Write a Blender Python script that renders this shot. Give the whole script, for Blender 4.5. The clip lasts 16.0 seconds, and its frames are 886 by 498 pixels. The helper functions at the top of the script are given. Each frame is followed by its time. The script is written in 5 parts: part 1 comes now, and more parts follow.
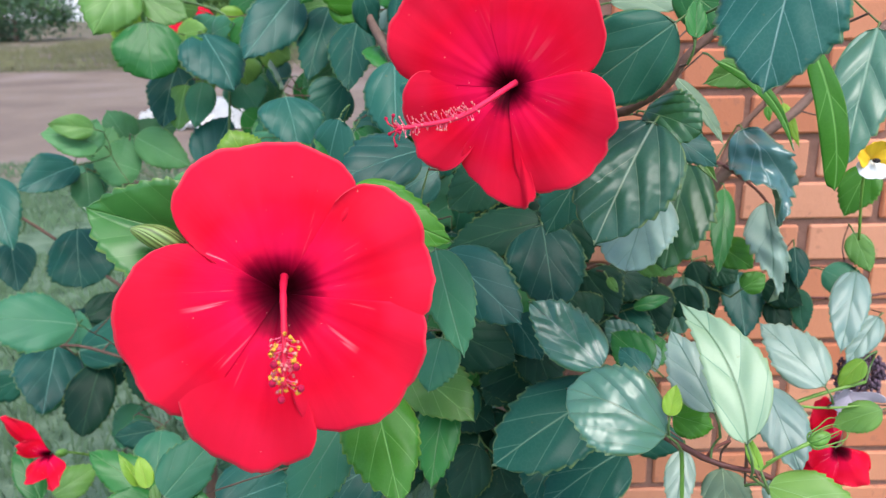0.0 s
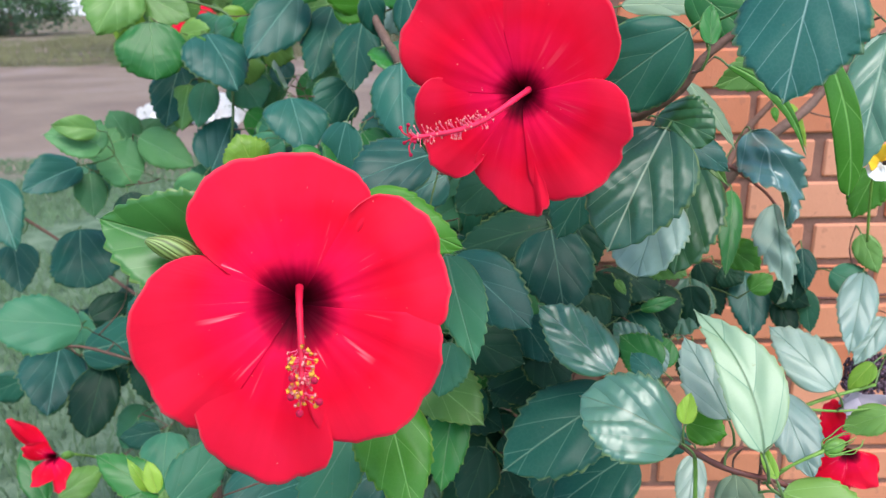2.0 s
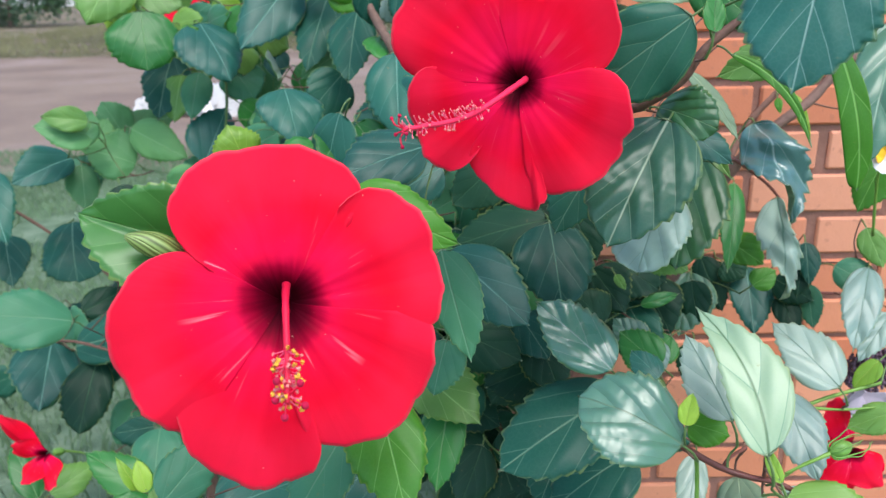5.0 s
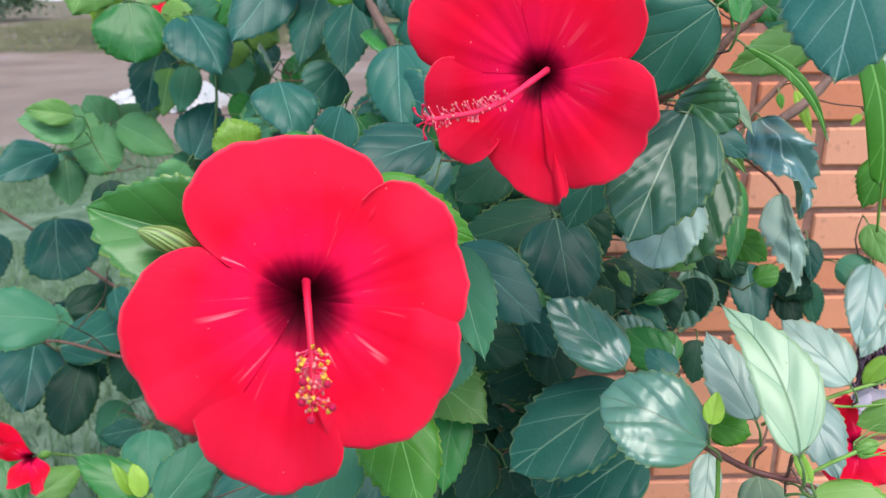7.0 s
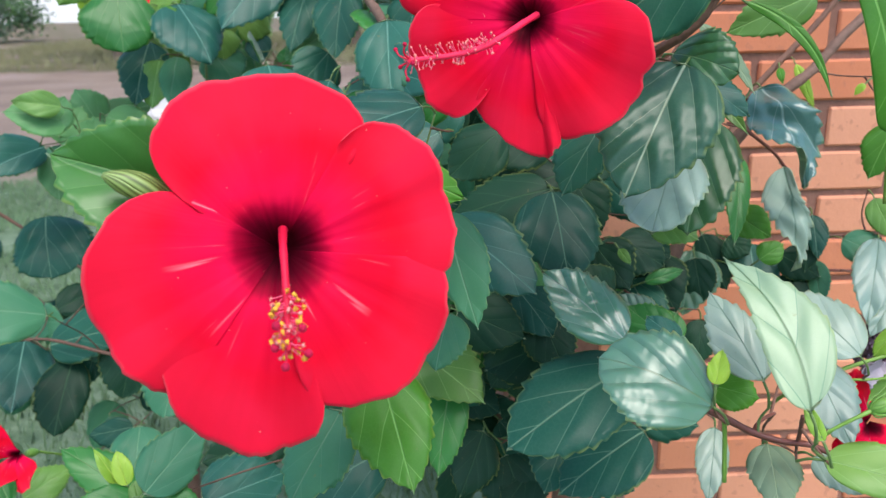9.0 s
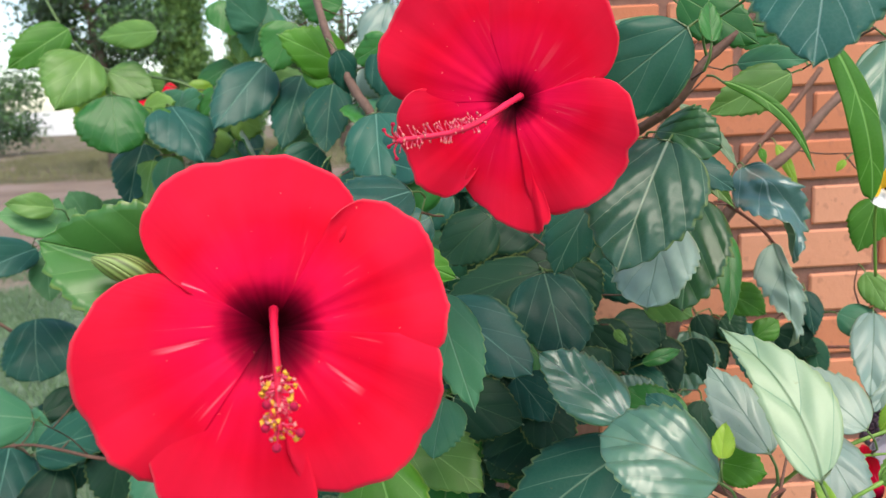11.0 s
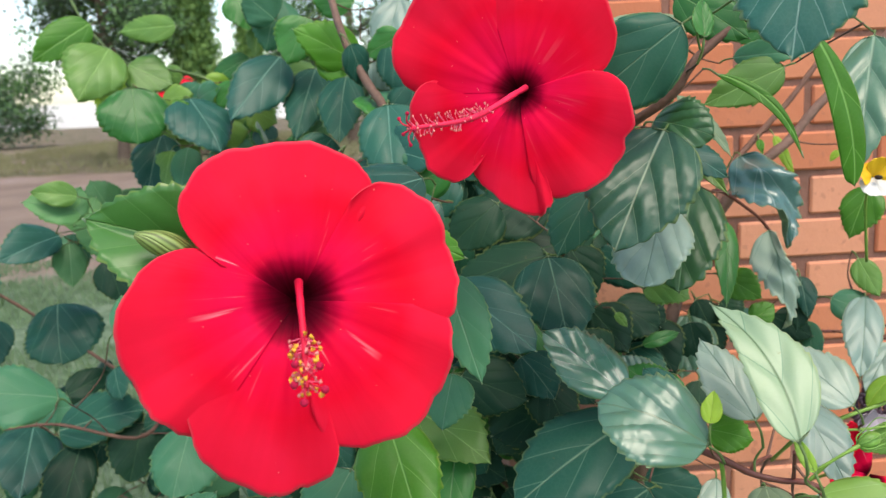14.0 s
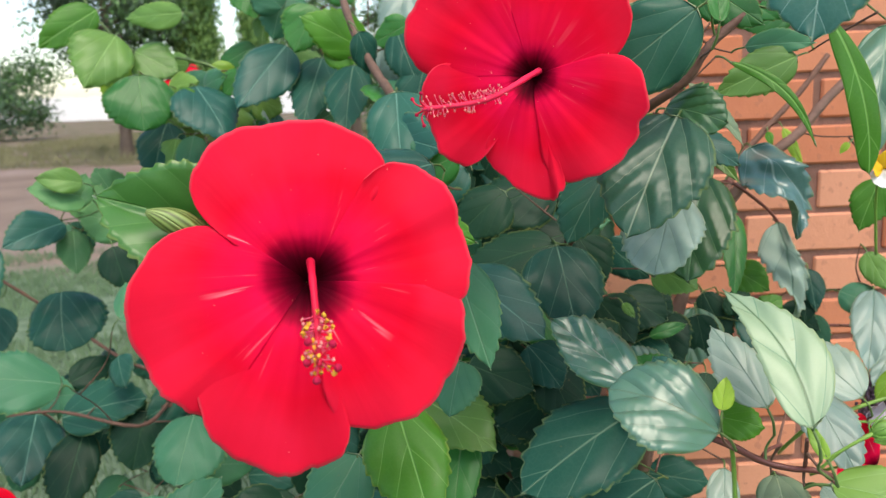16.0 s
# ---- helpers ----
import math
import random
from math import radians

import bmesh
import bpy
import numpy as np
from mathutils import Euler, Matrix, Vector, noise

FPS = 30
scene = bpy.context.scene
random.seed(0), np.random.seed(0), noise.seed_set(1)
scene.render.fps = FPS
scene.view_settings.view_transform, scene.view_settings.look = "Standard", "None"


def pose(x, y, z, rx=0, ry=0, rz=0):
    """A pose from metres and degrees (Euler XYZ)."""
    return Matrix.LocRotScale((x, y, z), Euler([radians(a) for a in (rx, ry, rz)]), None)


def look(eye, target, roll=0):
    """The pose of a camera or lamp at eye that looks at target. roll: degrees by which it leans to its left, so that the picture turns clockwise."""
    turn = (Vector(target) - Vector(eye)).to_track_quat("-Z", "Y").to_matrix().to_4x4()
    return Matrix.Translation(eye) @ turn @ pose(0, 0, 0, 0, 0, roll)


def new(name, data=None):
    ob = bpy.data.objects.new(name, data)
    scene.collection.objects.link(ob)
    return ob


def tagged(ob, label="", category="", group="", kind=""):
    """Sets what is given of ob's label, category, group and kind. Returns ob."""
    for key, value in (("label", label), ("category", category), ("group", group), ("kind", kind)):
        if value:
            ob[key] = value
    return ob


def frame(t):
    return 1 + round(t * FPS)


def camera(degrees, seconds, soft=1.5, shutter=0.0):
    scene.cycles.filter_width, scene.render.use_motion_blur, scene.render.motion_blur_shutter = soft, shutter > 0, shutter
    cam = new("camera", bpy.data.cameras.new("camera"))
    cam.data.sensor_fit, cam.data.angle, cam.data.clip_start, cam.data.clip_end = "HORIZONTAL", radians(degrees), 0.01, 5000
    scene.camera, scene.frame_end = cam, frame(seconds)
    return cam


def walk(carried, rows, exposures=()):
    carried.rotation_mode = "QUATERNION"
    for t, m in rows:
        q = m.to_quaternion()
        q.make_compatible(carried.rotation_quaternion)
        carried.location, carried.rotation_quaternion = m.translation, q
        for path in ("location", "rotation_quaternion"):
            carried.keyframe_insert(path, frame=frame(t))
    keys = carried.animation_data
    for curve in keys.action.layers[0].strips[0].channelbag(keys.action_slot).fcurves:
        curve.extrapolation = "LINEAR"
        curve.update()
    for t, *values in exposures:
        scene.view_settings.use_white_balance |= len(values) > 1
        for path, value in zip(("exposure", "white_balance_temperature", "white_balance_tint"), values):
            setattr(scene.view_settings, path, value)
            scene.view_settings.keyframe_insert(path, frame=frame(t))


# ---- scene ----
cam = camera(58.6, 16.0, soft=1.4)
cam.data.dof.use_dof, cam.data.dof.focus_distance, cam.data.dof.aperture_fstop = True, 0.57, 12.0
METRES, EYE, TILT, LEAN, TURN = 0.25, 1.05, -17.0, 0.8, 0.0
ROWS = [
    (0.0, 0.0026, -0.0001, 0.0002, -0.00, 0.00, 0.00),
    (0.5, -0.0060, -0.0174, 0.0196, -0.16, -0.24, 0.22),
    (1.0, 0.0184, -0.0102, -0.0101, 0.30, 0.08, 0.08),
    (1.5, -0.0339, -0.0114, 0.0116, -0.24, -0.21, 0.06),
    (2.0, -0.0436, 0.0087, 0.0423, -0.17, -0.46, 0.16),
    (2.5, -0.0253, 0.0355, 0.0239, 0.16, -0.32, 0.25),
    (3.0, -0.0403, 0.0471, 0.0154, 0.22, -0.28, -0.04),
    (3.5, -0.0417, 0.0680, 0.0094, -0.06, -0.18, -0.01),
    (4.0, -0.0210, 0.0835, 0.0097, 0.01, -0.30, -0.01),
    (6.5, -0.0862, 0.1025, 0.1305, -1.33, -1.94, 0.28),
    (7.0, -0.1416, 0.1564, 0.0434, -1.87, -1.18, 0.14),
    (7.5, -0.1357, 0.1846, 0.0413, -1.79, -1.83, 0.23),
    (8.0, -0.1255, 0.2180, -0.0132, -1.87, -1.96, 0.13),
    (8.5, -0.0964, 0.2591, -0.0915, -1.57, -1.42, 0.35),
    (9.0, -0.1006, 0.2591, -0.1159, -1.69, -0.08, 0.98),
    (9.5, -0.1234, 0.2455, -0.1016, -2.07, 2.58, 1.44),
    (12.0, -0.0852, 0.2887, -0.1993, -1.88, 7.37, 3.10),
    (12.5, -0.1556, 0.2603, -0.2035, -2.28, 6.31, 2.51),
    (13.0, -0.1217, 0.2189, -0.2374, -1.69, 6.35, 2.99),
    (13.5, -0.1293, 0.1756, -0.2819, -1.81, 6.83, 2.75),
    (14.0, -0.1135, 0.1174, -0.2203, -1.54, 6.53, 2.52),
    (14.5, -0.1081, 0.1040, -0.2207, -1.31, 6.30, 2.68),
    (15.0, -0.1343, 0.1213, -0.2307, -1.47, 6.16, 2.00),
    (15.5, -0.1655, 0.1506, -0.2477, -1.74, 6.28, 2.06),
    (16.0, -0.1436, 0.1377, -0.2552, -1.55, 6.30, 1.92),
]
EXPOSURES = [(0, 1.35, 6500, 10), (7.5, 1.37, 6500, 10), (9.5, 1.31, 6900, 10), (12, 1.22, 7500, 11), (16, 1.22, 7500, 11)]
walk(cam, [(t, pose(0, 0, EYE, TILT, LEAN, TURN) @ pose(METRES * x, METRES * y, METRES * z, 90 + pitch, roll, yaw)) for t, x, y, z, yaw, pitch, roll in ROWS], EXPOSURES)

# ---- world, sun, exposure ----
world = bpy.data.worlds.new("sky")
scene.world = world
world.use_nodes = True
wn = world.node_tree.nodes
sky = wn.new("ShaderNodeTexSky")
sky.sky_type, sky.sun_disc = "NISHITA", False
sky.sun_elevation, sky.sun_rotation = radians(62), radians(159)
sky.dust_density, sky.air_density, sky.ozone_density = 1.5, 1.0, 1.5
wn["Background"].inputs["Strength"].default_value = 0.15
world.node_tree.links.new(sky.outputs["Color"], wn["Background"].inputs["Color"])
sun = new("sun", bpy.data.lights.new("sun", "SUN"))
sun.data.energy, sun.data.angle, sun.data.color = 0.964, radians(32), (1.0, 0.97, 0.94)
sun.matrix_world = look((1.2, -3.2, 6.4), (0, 0, 0))


# ---- materials ----
def material(name):
    mat = bpy.data.materials.new(name)
    mat.use_nodes = True
    nt = mat.node_tree
    return mat, nt, nt.nodes["Principled BSDF"]


def node(nt, kind, **values):
    n = nt.nodes.new(kind)
    for key, value in values.items():
        n.inputs[key.replace("_", " ")].default_value = value
    return n


def maths(nt, op, a, b=None, c=None):
    n = nt.nodes.new("ShaderNodeMath")
    n.operation = op
    for i, value in enumerate((a, b, c)):
        if value is None:
            continue
        if isinstance(value, (int, float)):
            n.inputs[i].default_value = value
        else:
            nt.links.new(value, n.inputs[i])
    return n.outputs[0]


def ramp(nt, source, stops):
    n = nt.nodes.new("ShaderNodeValToRGB")
    while len(n.color_ramp.elements) < len(stops):
        n.color_ramp.elements.new(0.5)
    for el, (at, col) in zip(n.color_ramp.elements, stops):
        el.position = at
        el.color = (*col, 1) if len(col) == 3 else col
    nt.links.new(source, n.inputs[0])
    return n.outputs[0]


def blend(nt, factor, a, b, mode="MIX"):
    n = nt.nodes.new("ShaderNodeMix")
    n.data_type, n.blend_type = "RGBA", mode
    for i, value in ((0, factor), (6, a), (7, b)):
        if isinstance(value, (int, float)):
            n.inputs[i].default_value = value
        elif isinstance(value, tuple):
            n.inputs[i].default_value = (*value, 1)
        else:
            nt.links.new(value, n.inputs[i])
    return n.outputs[2]


def noise_tex(nt, scale, detail=3.0, coords=None, rough=0.5):
    n = node(nt, "ShaderNodeTexNoise", Scale=scale, Detail=detail, Roughness=rough)
    if coords is not None:
        nt.links.new(coords, n.inputs["Vector"])
    return n.outputs["Fac"]


def coords(nt, which="Object"):
    return nt.nodes.new("ShaderNodeTexCoord").outputs[which]


def bump(nt, bsdf, height, strength, distance=0.001):
    n = node(nt, "ShaderNodeBump", Strength=strength, Distance=distance)
    nt.links.new(height, n.inputs["Height"])
    nt.links.new(n.outputs[0], bsdf.inputs["Normal"])


def uv(nt, layer):
    n = nt.nodes.new("ShaderNodeUVMap")
    n.uv_map = layer
    sep = nt.nodes.new("ShaderNodeSeparateXYZ")
    nt.links.new(n.outputs[0], sep.inputs[0])
    return n.outputs[0], sep.outputs[0], sep.outputs[1]


def leaf_material(name, base, vein, rough=0.30, rib=0.5, glow=0.22, coat=0.12, edge=(0.40, 0.46, 0.12), gloss=0.22, spec=0.30, pairs=2.6, quilt=0.012, lines=0.6, arch=0.10, wavy=0.65, midrib=None):
    """A leaf blade: midrib, a few curved side veins, a net of fine ones, puckered between them, with a pale rim in
    patches.
    """
    mat, nt, bsdf = material(name)
    mat["pairs"], mat["quilt"], mat["arch"], mat["wavy"] = pairs, quilt, arch, wavy
    vec, x, y = uv(nt, "blade")
    _, ev, eu = uv(nt, "rim")
    info = nt.nodes.new("ShaderNodeObjectInfo")
    shifted = nt.nodes.new("ShaderNodeVectorMath")
    nt.links.new(vec, shifted.inputs[0])
    own = nt.nodes.new("ShaderNodeCombineXYZ")
    nt.links.new(maths(nt, "MULTIPLY", info.outputs["Random"], 37.0), own.inputs[2])
    nt.links.new(own.outputs[0], shifted.inputs[1])
    p = shifted.outputs[0]
    ax = maths(nt, "ABSOLUTE", x)
    wob = noise_tex(nt, 3.2, 1.0, p)
    s = maths(nt, "SUBTRACT", maths(nt, "MULTIPLY_ADD", wob, 0.05, maths(nt, "ADD", y, -0.025)), maths(nt, "MULTIPLY", ax, maths(nt, "MULTIPLY_ADD", ax, 1.2, 1.75)))
    s = maths(nt, "ADD", s, maths(nt, "MULTIPLY", maths(nt, "GREATER_THAN", x, 0.0), 0.035))
    tri = maths(nt, "PINGPONG", maths(nt, "MULTIPLY", s, pairs), 0.5)
    thin = ramp(nt, tri, [(0.007, (1, 1, 1)), (0.024, (0, 0, 0))])
    mid = ramp(nt, maths(nt, "ADD", ax, maths(nt, "MULTIPLY", y, 0.004)), [(0.004, (1, 1, 1)), (0.012, (0, 0, 0))])
    net = node(nt, "ShaderNodeTexVoronoi", Scale=26.0)
    net.feature = "DISTANCE_TO_EDGE"
    nt.links.new(p, net.inputs["Vector"])
    cells = ramp(nt, net.outputs["Distance"], [(0.0, (1, 1, 1)), (0.10, (0, 0, 0))])
    veins = maths(nt, "MAXIMUM", maths(nt, "MULTIPLY", thin, lines), maths(nt, "MULTIPLY", cells, 0.05))
    big = noise_tex(nt, 3.0, 3.0, p)
    fine = noise_tex(nt, 70.0, 3.0, p)
    shift = maths(nt, "ADD", maths(nt, "MULTIPLY", info.outputs["Random"], 0.5), maths(nt, "MULTIPLY_ADD", big, 0.36, 0.12))
    dark = tuple(c * 0.55 for c in base)
    light = (base[0] * 1.7, base[1] * 1.35, base[2] * 1.15)
    col = ramp(nt, shift, [(0.15, dark), (0.5, base), (0.9, light)])
    col = blend(nt, maths(nt, "MULTIPLY", fine, 0.14), col, (base[0] * 1.3, base[1] * 1.1, base[2] * 0.7))
    col = blend(nt, veins, col, vein)
    col = blend(nt, maths(nt, "MULTIPLY", mid, 0.95), col, midrib or vein)
    spots = ramp(nt, noise_tex(nt, 17.0, 3.0, p), [(0.70, (0, 0, 0)), (0.78, (1, 1, 1))])
    col = blend(nt, maths(nt, "MULTIPLY", spots, 0.4), col, (0.20, 0.17, 0.06))
    rim = ramp(nt, maths(nt, "MULTIPLY_ADD", big, 0.05, ev), [(0.975, (0, 0, 0)), (1.0, (1, 1, 1))])
    rim_gaps = ramp(nt, noise_tex(nt, 9.0, 2.0, p), [(0.36, (0, 0, 0)), (0.56, (1, 1, 1))])
    col = blend(nt, maths(nt, "MULTIPLY", maths(nt, "MULTIPLY", rim, rim_gaps), 0.32), col, edge)
    nt.links.new(col, bsdf.inputs["Base Color"])
    nt.links.new(maths(nt, "MULTIPLY_ADD", big, 0.16, rough - 0.06), bsdf.inputs["Roughness"])
    bsdf.inputs["Specular IOR Level"].default_value = spec
    bsdf.inputs["Coat Weight"].default_value = coat
    bsdf.inputs["Coat Roughness"].default_value = gloss
    part_way = maths(nt, "FRACT", maths(nt, "MULTIPLY", s, pairs))
    pillow = maths(nt, "SINE", maths(nt, "MULTIPLY", maths(nt, "MINIMUM", maths(nt, "DIVIDE", part_way, 0.68), maths(nt, "DIVIDE", maths(nt, "SUBTRACT", 1.0, part_way), 0.32)), math.pi / 2))
    h = maths(nt, "MULTIPLY", maths(nt, "MULTIPLY", pillow, rib), maths(nt, "MULTIPLY_ADD", noise_tex(nt, 3.6, 1.0, p), 0.6, 0.7))
    h = maths(nt, "ADD", h, maths(nt, "MULTIPLY", fine, 0.025))
    h = maths(nt, "SUBTRACT", h, maths(nt, "MULTIPLY", cells, 0.008))
    h = maths(nt, "ADD", h, maths(nt, "MULTIPLY", noise_tex(nt, 5.0, 2.0, p), 0.04))
    h = maths(nt, "SUBTRACT", h, maths(nt, "MULTIPLY", mid, 0.35))
    bump(nt, bsdf, h, 0.6, 0.003)
    # light that passes through the blade
    tr = node(nt, "ShaderNodeBsdfTranslucent")
    nt.links.new(blend(nt, 0.5, col, (base[0] * 2.2, base[1] * 1.9, base[2] * 0.6)), tr.inputs["Color"])
    mix = node(nt, "ShaderNodeMixShader", Fac=glow)
    nt.links.new(bsdf.outputs[0], mix.inputs[1])
    nt.links.new(tr.outputs[0], mix.inputs[2])
    nt.links.new(mix.outputs[0], nt.nodes["Material Output"].inputs["Surface"])
    return mat


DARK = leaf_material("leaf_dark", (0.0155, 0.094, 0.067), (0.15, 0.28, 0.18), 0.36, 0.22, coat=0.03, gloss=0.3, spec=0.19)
# Darkened copy of the leaf green: shade inside the shrub put into the colour.
SHADED = leaf_material("leaf_shaded", (0.010, 0.050, 0.028), (0.05, 0.12, 0.06), 0.44, 0.2, coat=0.02, spec=0.15)
MID = leaf_material("leaf_mid", (0.026, 0.17, 0.034), (0.14, 0.29, 0.1), 0.38, 0.2)
BRIGHT = leaf_material("leaf_bright", (0.060, 0.235, 0.020), (0.2, 0.44, 0.1), 0.42, 0.14, coat=0.06)
YOUNG = leaf_material("leaf_young", (0.112, 0.262, 0.055), (0.27, 0.47, 0.14), 0.42, 0.16, coat=0.12)
LIME = leaf_material("leaf_lime", (0.20, 0.39, 0.04), (0.42, 0.58, 0.1), 0.42, 0.1, coat=0.1)
BLUE = leaf_material("leaf_blue_green", (0.016, 0.110, 0.083), (0.14, 0.32, 0.24), 0.40, 0.18, coat=0.08, gloss=0.32, lines=0.4)
TEAL = leaf_material("leaf_grey_green", (0.046, 0.190, 0.104), (0.15, 0.32, 0.18), 0.44, 0.14, coat=0.04, spec=0.2, lines=0.35)
SOFT = leaf_material("leaf_soft_green", (0.085, 0.255, 0.10), (0.20, 0.40, 0.18), 0.44, 0.12, coat=0.04, spec=0.2, lines=0.35)
VEINED = leaf_material("leaf_blue_veined", (0.016, 0.108, 0.088), (0.26, 0.43, 0.36), 0.38, 0.16, coat=0.08, gloss=0.32, lines=0.55)
STRIPE = leaf_material("leaf_ribbed", (0.020, 0.086, 0.056), (0.20, 0.30, 0.19), 0.36, 0.7, coat=0.30, gloss=0.18, spec=0.25, pairs=3.0, quilt=0.05, lines=0.6, arch=0.05, wavy=0.35, midrib=(0.34, 0.44, 0.30))
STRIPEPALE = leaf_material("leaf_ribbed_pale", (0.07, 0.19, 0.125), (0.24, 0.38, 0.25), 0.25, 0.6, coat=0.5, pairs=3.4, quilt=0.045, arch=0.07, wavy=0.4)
# Pale young blade; sky sheen also put into its colour, veins darker where it breaks.
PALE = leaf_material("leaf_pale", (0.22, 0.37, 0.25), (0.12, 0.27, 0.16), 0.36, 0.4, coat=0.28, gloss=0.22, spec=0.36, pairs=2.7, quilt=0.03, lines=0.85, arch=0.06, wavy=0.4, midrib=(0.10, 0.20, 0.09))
# Silver here is sky reflection painted into the base colour of a green blade.
SILVER_SKYLIT = leaf_material("leaf_silver_skylit", (0.22, 0.345, 0.30), (0.13, 0.25, 0.19), 0.34, 0.45, coat=0.32, gloss=0.24, spec=0.36, quilt=0.03, arch=0.08, wavy=0.6)
UNDER = leaf_material("leaf_underside", (0.2, 0.3, 0.19), (0.33, 0.43, 0.26), 0.5, 0.7, coat=0.0)
# Veins coloured darker than the blade, standing for breaks in its sheen.
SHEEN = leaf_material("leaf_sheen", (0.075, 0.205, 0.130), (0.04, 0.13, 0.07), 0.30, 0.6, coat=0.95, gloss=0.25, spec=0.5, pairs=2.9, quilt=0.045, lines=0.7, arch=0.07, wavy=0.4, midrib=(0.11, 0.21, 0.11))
GLOSSY = leaf_material("leaf_glossy", (0.036, 0.165, 0.118), (0.28, 0.42, 0.34), 0.26, 0.5, coat=0.9, gloss=0.17, spec=0.5, pairs=2.9, quilt=0.035, lines=0.6, arch=0.09, wavy=0.6)
GREEN_GLOSS = leaf_material("leaf_glossy_green", (0.030, 0.125, 0.042), (0.12, 0.24, 0.10), 0.34, 0.5, coat=0.4, gloss=0.22, spec=0.35, pairs=2.8, quilt=0.04, arch=0.07, wavy=0.6, edge=(0.45, 0.52, 0.14))
# Bluish sky reflection is painted into this base, on top of the coat.
CURLED = leaf_material("leaf_curled_skylit", (0.085, 0.225, 0.215), (0.32, 0.46, 0.42), 0.26, 0.5, coat=0.9, gloss=0.17, spec=0.45, pairs=2.9, quilt=0.035, arch=0.09, wavy=0.6)
SPLIT = leaf_material("leaf_two_tone", (0.05, 0.19, 0.035), (0.13, 0.30, 0.08), 0.34, 0.12, coat=0.35, gloss=0.28)


def petal_material(name, red, eye, streak, streaks=0.30, eye_size=1.0):
    """A petal: soft dark eye at its foot, rosy round it with a few pale streaks, deeper and finely ribbed towards the rim."""
    mat, nt, bsdf = material(name)
    vec, x, y = uv(nt, "blade")
    _, ev, eu = uv(nt, "rim")
    info = nt.nodes.new("ShaderNodeObjectInfo")
    size = nt.nodes.new("ShaderNodeVectorMath")
    size.operation = "LENGTH"
    nt.links.new(vec, size.inputs[0])
    rad = size.outputs["Value"]
    ray = maths(nt, "DIVIDE", x, maths(nt, "ADD", y, 0.10))
    fan = nt.nodes.new("ShaderNodeCombineXYZ")
    nt.links.new(maths(nt, "MULTIPLY", ray, 7.0), fan.inputs[0])
    nt.links.new(maths(nt, "MULTIPLY", y, 0.8), fan.inputs[1])
    nt.links.new(maths(nt, "MULTIPLY", info.outputs["Random"], 31.0), fan.inputs[2])
    fibres = noise_tex(nt, 1.6, 2.0, fan.outputs[0])
    ribs = noise_tex(nt, 4.0, 2.0, fan.outputs[0])
    own = nt.nodes.new("ShaderNodeVectorMath")
    nt.links.new(vec, own.inputs[0])
    lift = nt.nodes.new("ShaderNodeCombineXYZ")
    nt.links.new(maths(nt, "MULTIPLY", info.outputs["Random"], 17.0), lift.inputs[2])
    nt.links.new(lift.outputs[0], own.inputs[1])
    soft = noise_tex(nt, 2.0, 3.0, own.outputs[0])
    fine = noise_tex(nt, 150.0, 2.0, vec)
    col = ramp(nt, soft, [(0.25, (red[0] * 0.90, red[1] * 0.8, red[2] * 0.7)), (0.5, red), (0.75, (red[0] * 1.05, red[1] * 2.0, red[2] * 1.7))])
    bands = ramp(nt, fibres, [(0.35, (1, 1, 1)), (0.62, (0, 0, 0))])
    col = blend(nt, maths(nt, "MULTIPLY", bands, 0.30), col, (red[0] * 0.86, red[1] * 0.5, red[2] * 0.55))
    col = blend(nt, maths(nt, "MULTIPLY", ribs, 0.16), col, (red[0] * 0.72, red[1] * 0.5, red[2] * 0.6))
    rosy = ramp(nt, rad, [(0.22, (1, 1, 1)), (0.36, (0.8, 0.8, 0.8)), (0.62, (0, 0, 0))])
    col = blend(nt, maths(nt, "MULTIPLY", maths(nt, "MULTIPLY", rosy, ramp(nt, soft, [(0.35, (0.3, 0.3, 0.3)), (0.6, (1, 1, 1))])), 0.7), col, (0.86, 0.006, 0.092))
    halo = ramp(nt, rad, [(0.27, (0, 0, 0)), (0.34, (1, 1, 1)), (0.44, (0.9, 0.9, 0.9)), (0.60, (0, 0, 0))])
    lines = ramp(nt, fibres, [(0.645, (0, 0, 0)), (0.72, (1, 1, 1))])
    col = blend(nt, maths(nt, "MULTIPLY", maths(nt, "MULTIPLY", halo, lines), streaks), col, streak)
    outer = ramp(nt, maths(nt, "MULTIPLY_ADD", soft, 0.35, eu), [(0.80, (0, 0, 0)), (1.15, (1, 1, 1))])
    col = blend(nt, maths(nt, "MULTIPLY", outer, 0.4), col, (red[0], 0.022, 0.065))
    at = maths(nt, "DIVIDE", maths(nt, "MULTIPLY_ADD", soft, 0.34, maths(nt, "MULTIPLY_ADD", fibres, 0.05, maths(nt, "ADD", rad, -0.20))), eye_size)
    core = ramp(nt, at, [(0.18, (1, 1, 1)), (0.26, (0.85, 0.85, 0.85)), (0.31, (0.30, 0.30, 0.30)), (0.36, (0, 0, 0))])
    inner = ramp(nt, at, [(0.06, eye), (0.15, (0.09, 0.0, 0.008)), (0.22, (0.22, 0.0, 0.016)), (0.32, (0.48, 0.001, 0.034))])
    col = blend(nt, core, col, inner)
    specks = ramp(nt, noise_tex(nt, 42.0, 1.0, own.outputs[0]), [(0.80, (0, 0, 0)), (0.82, (1, 1, 1))])
    col = blend(nt, maths(nt, "MULTIPLY", specks, 0.5), col, (0.95, 0.50, 0.35))
    hem = ramp(nt, eu, [(0.975, (0, 0, 0)), (0.995, (1, 1, 1))])
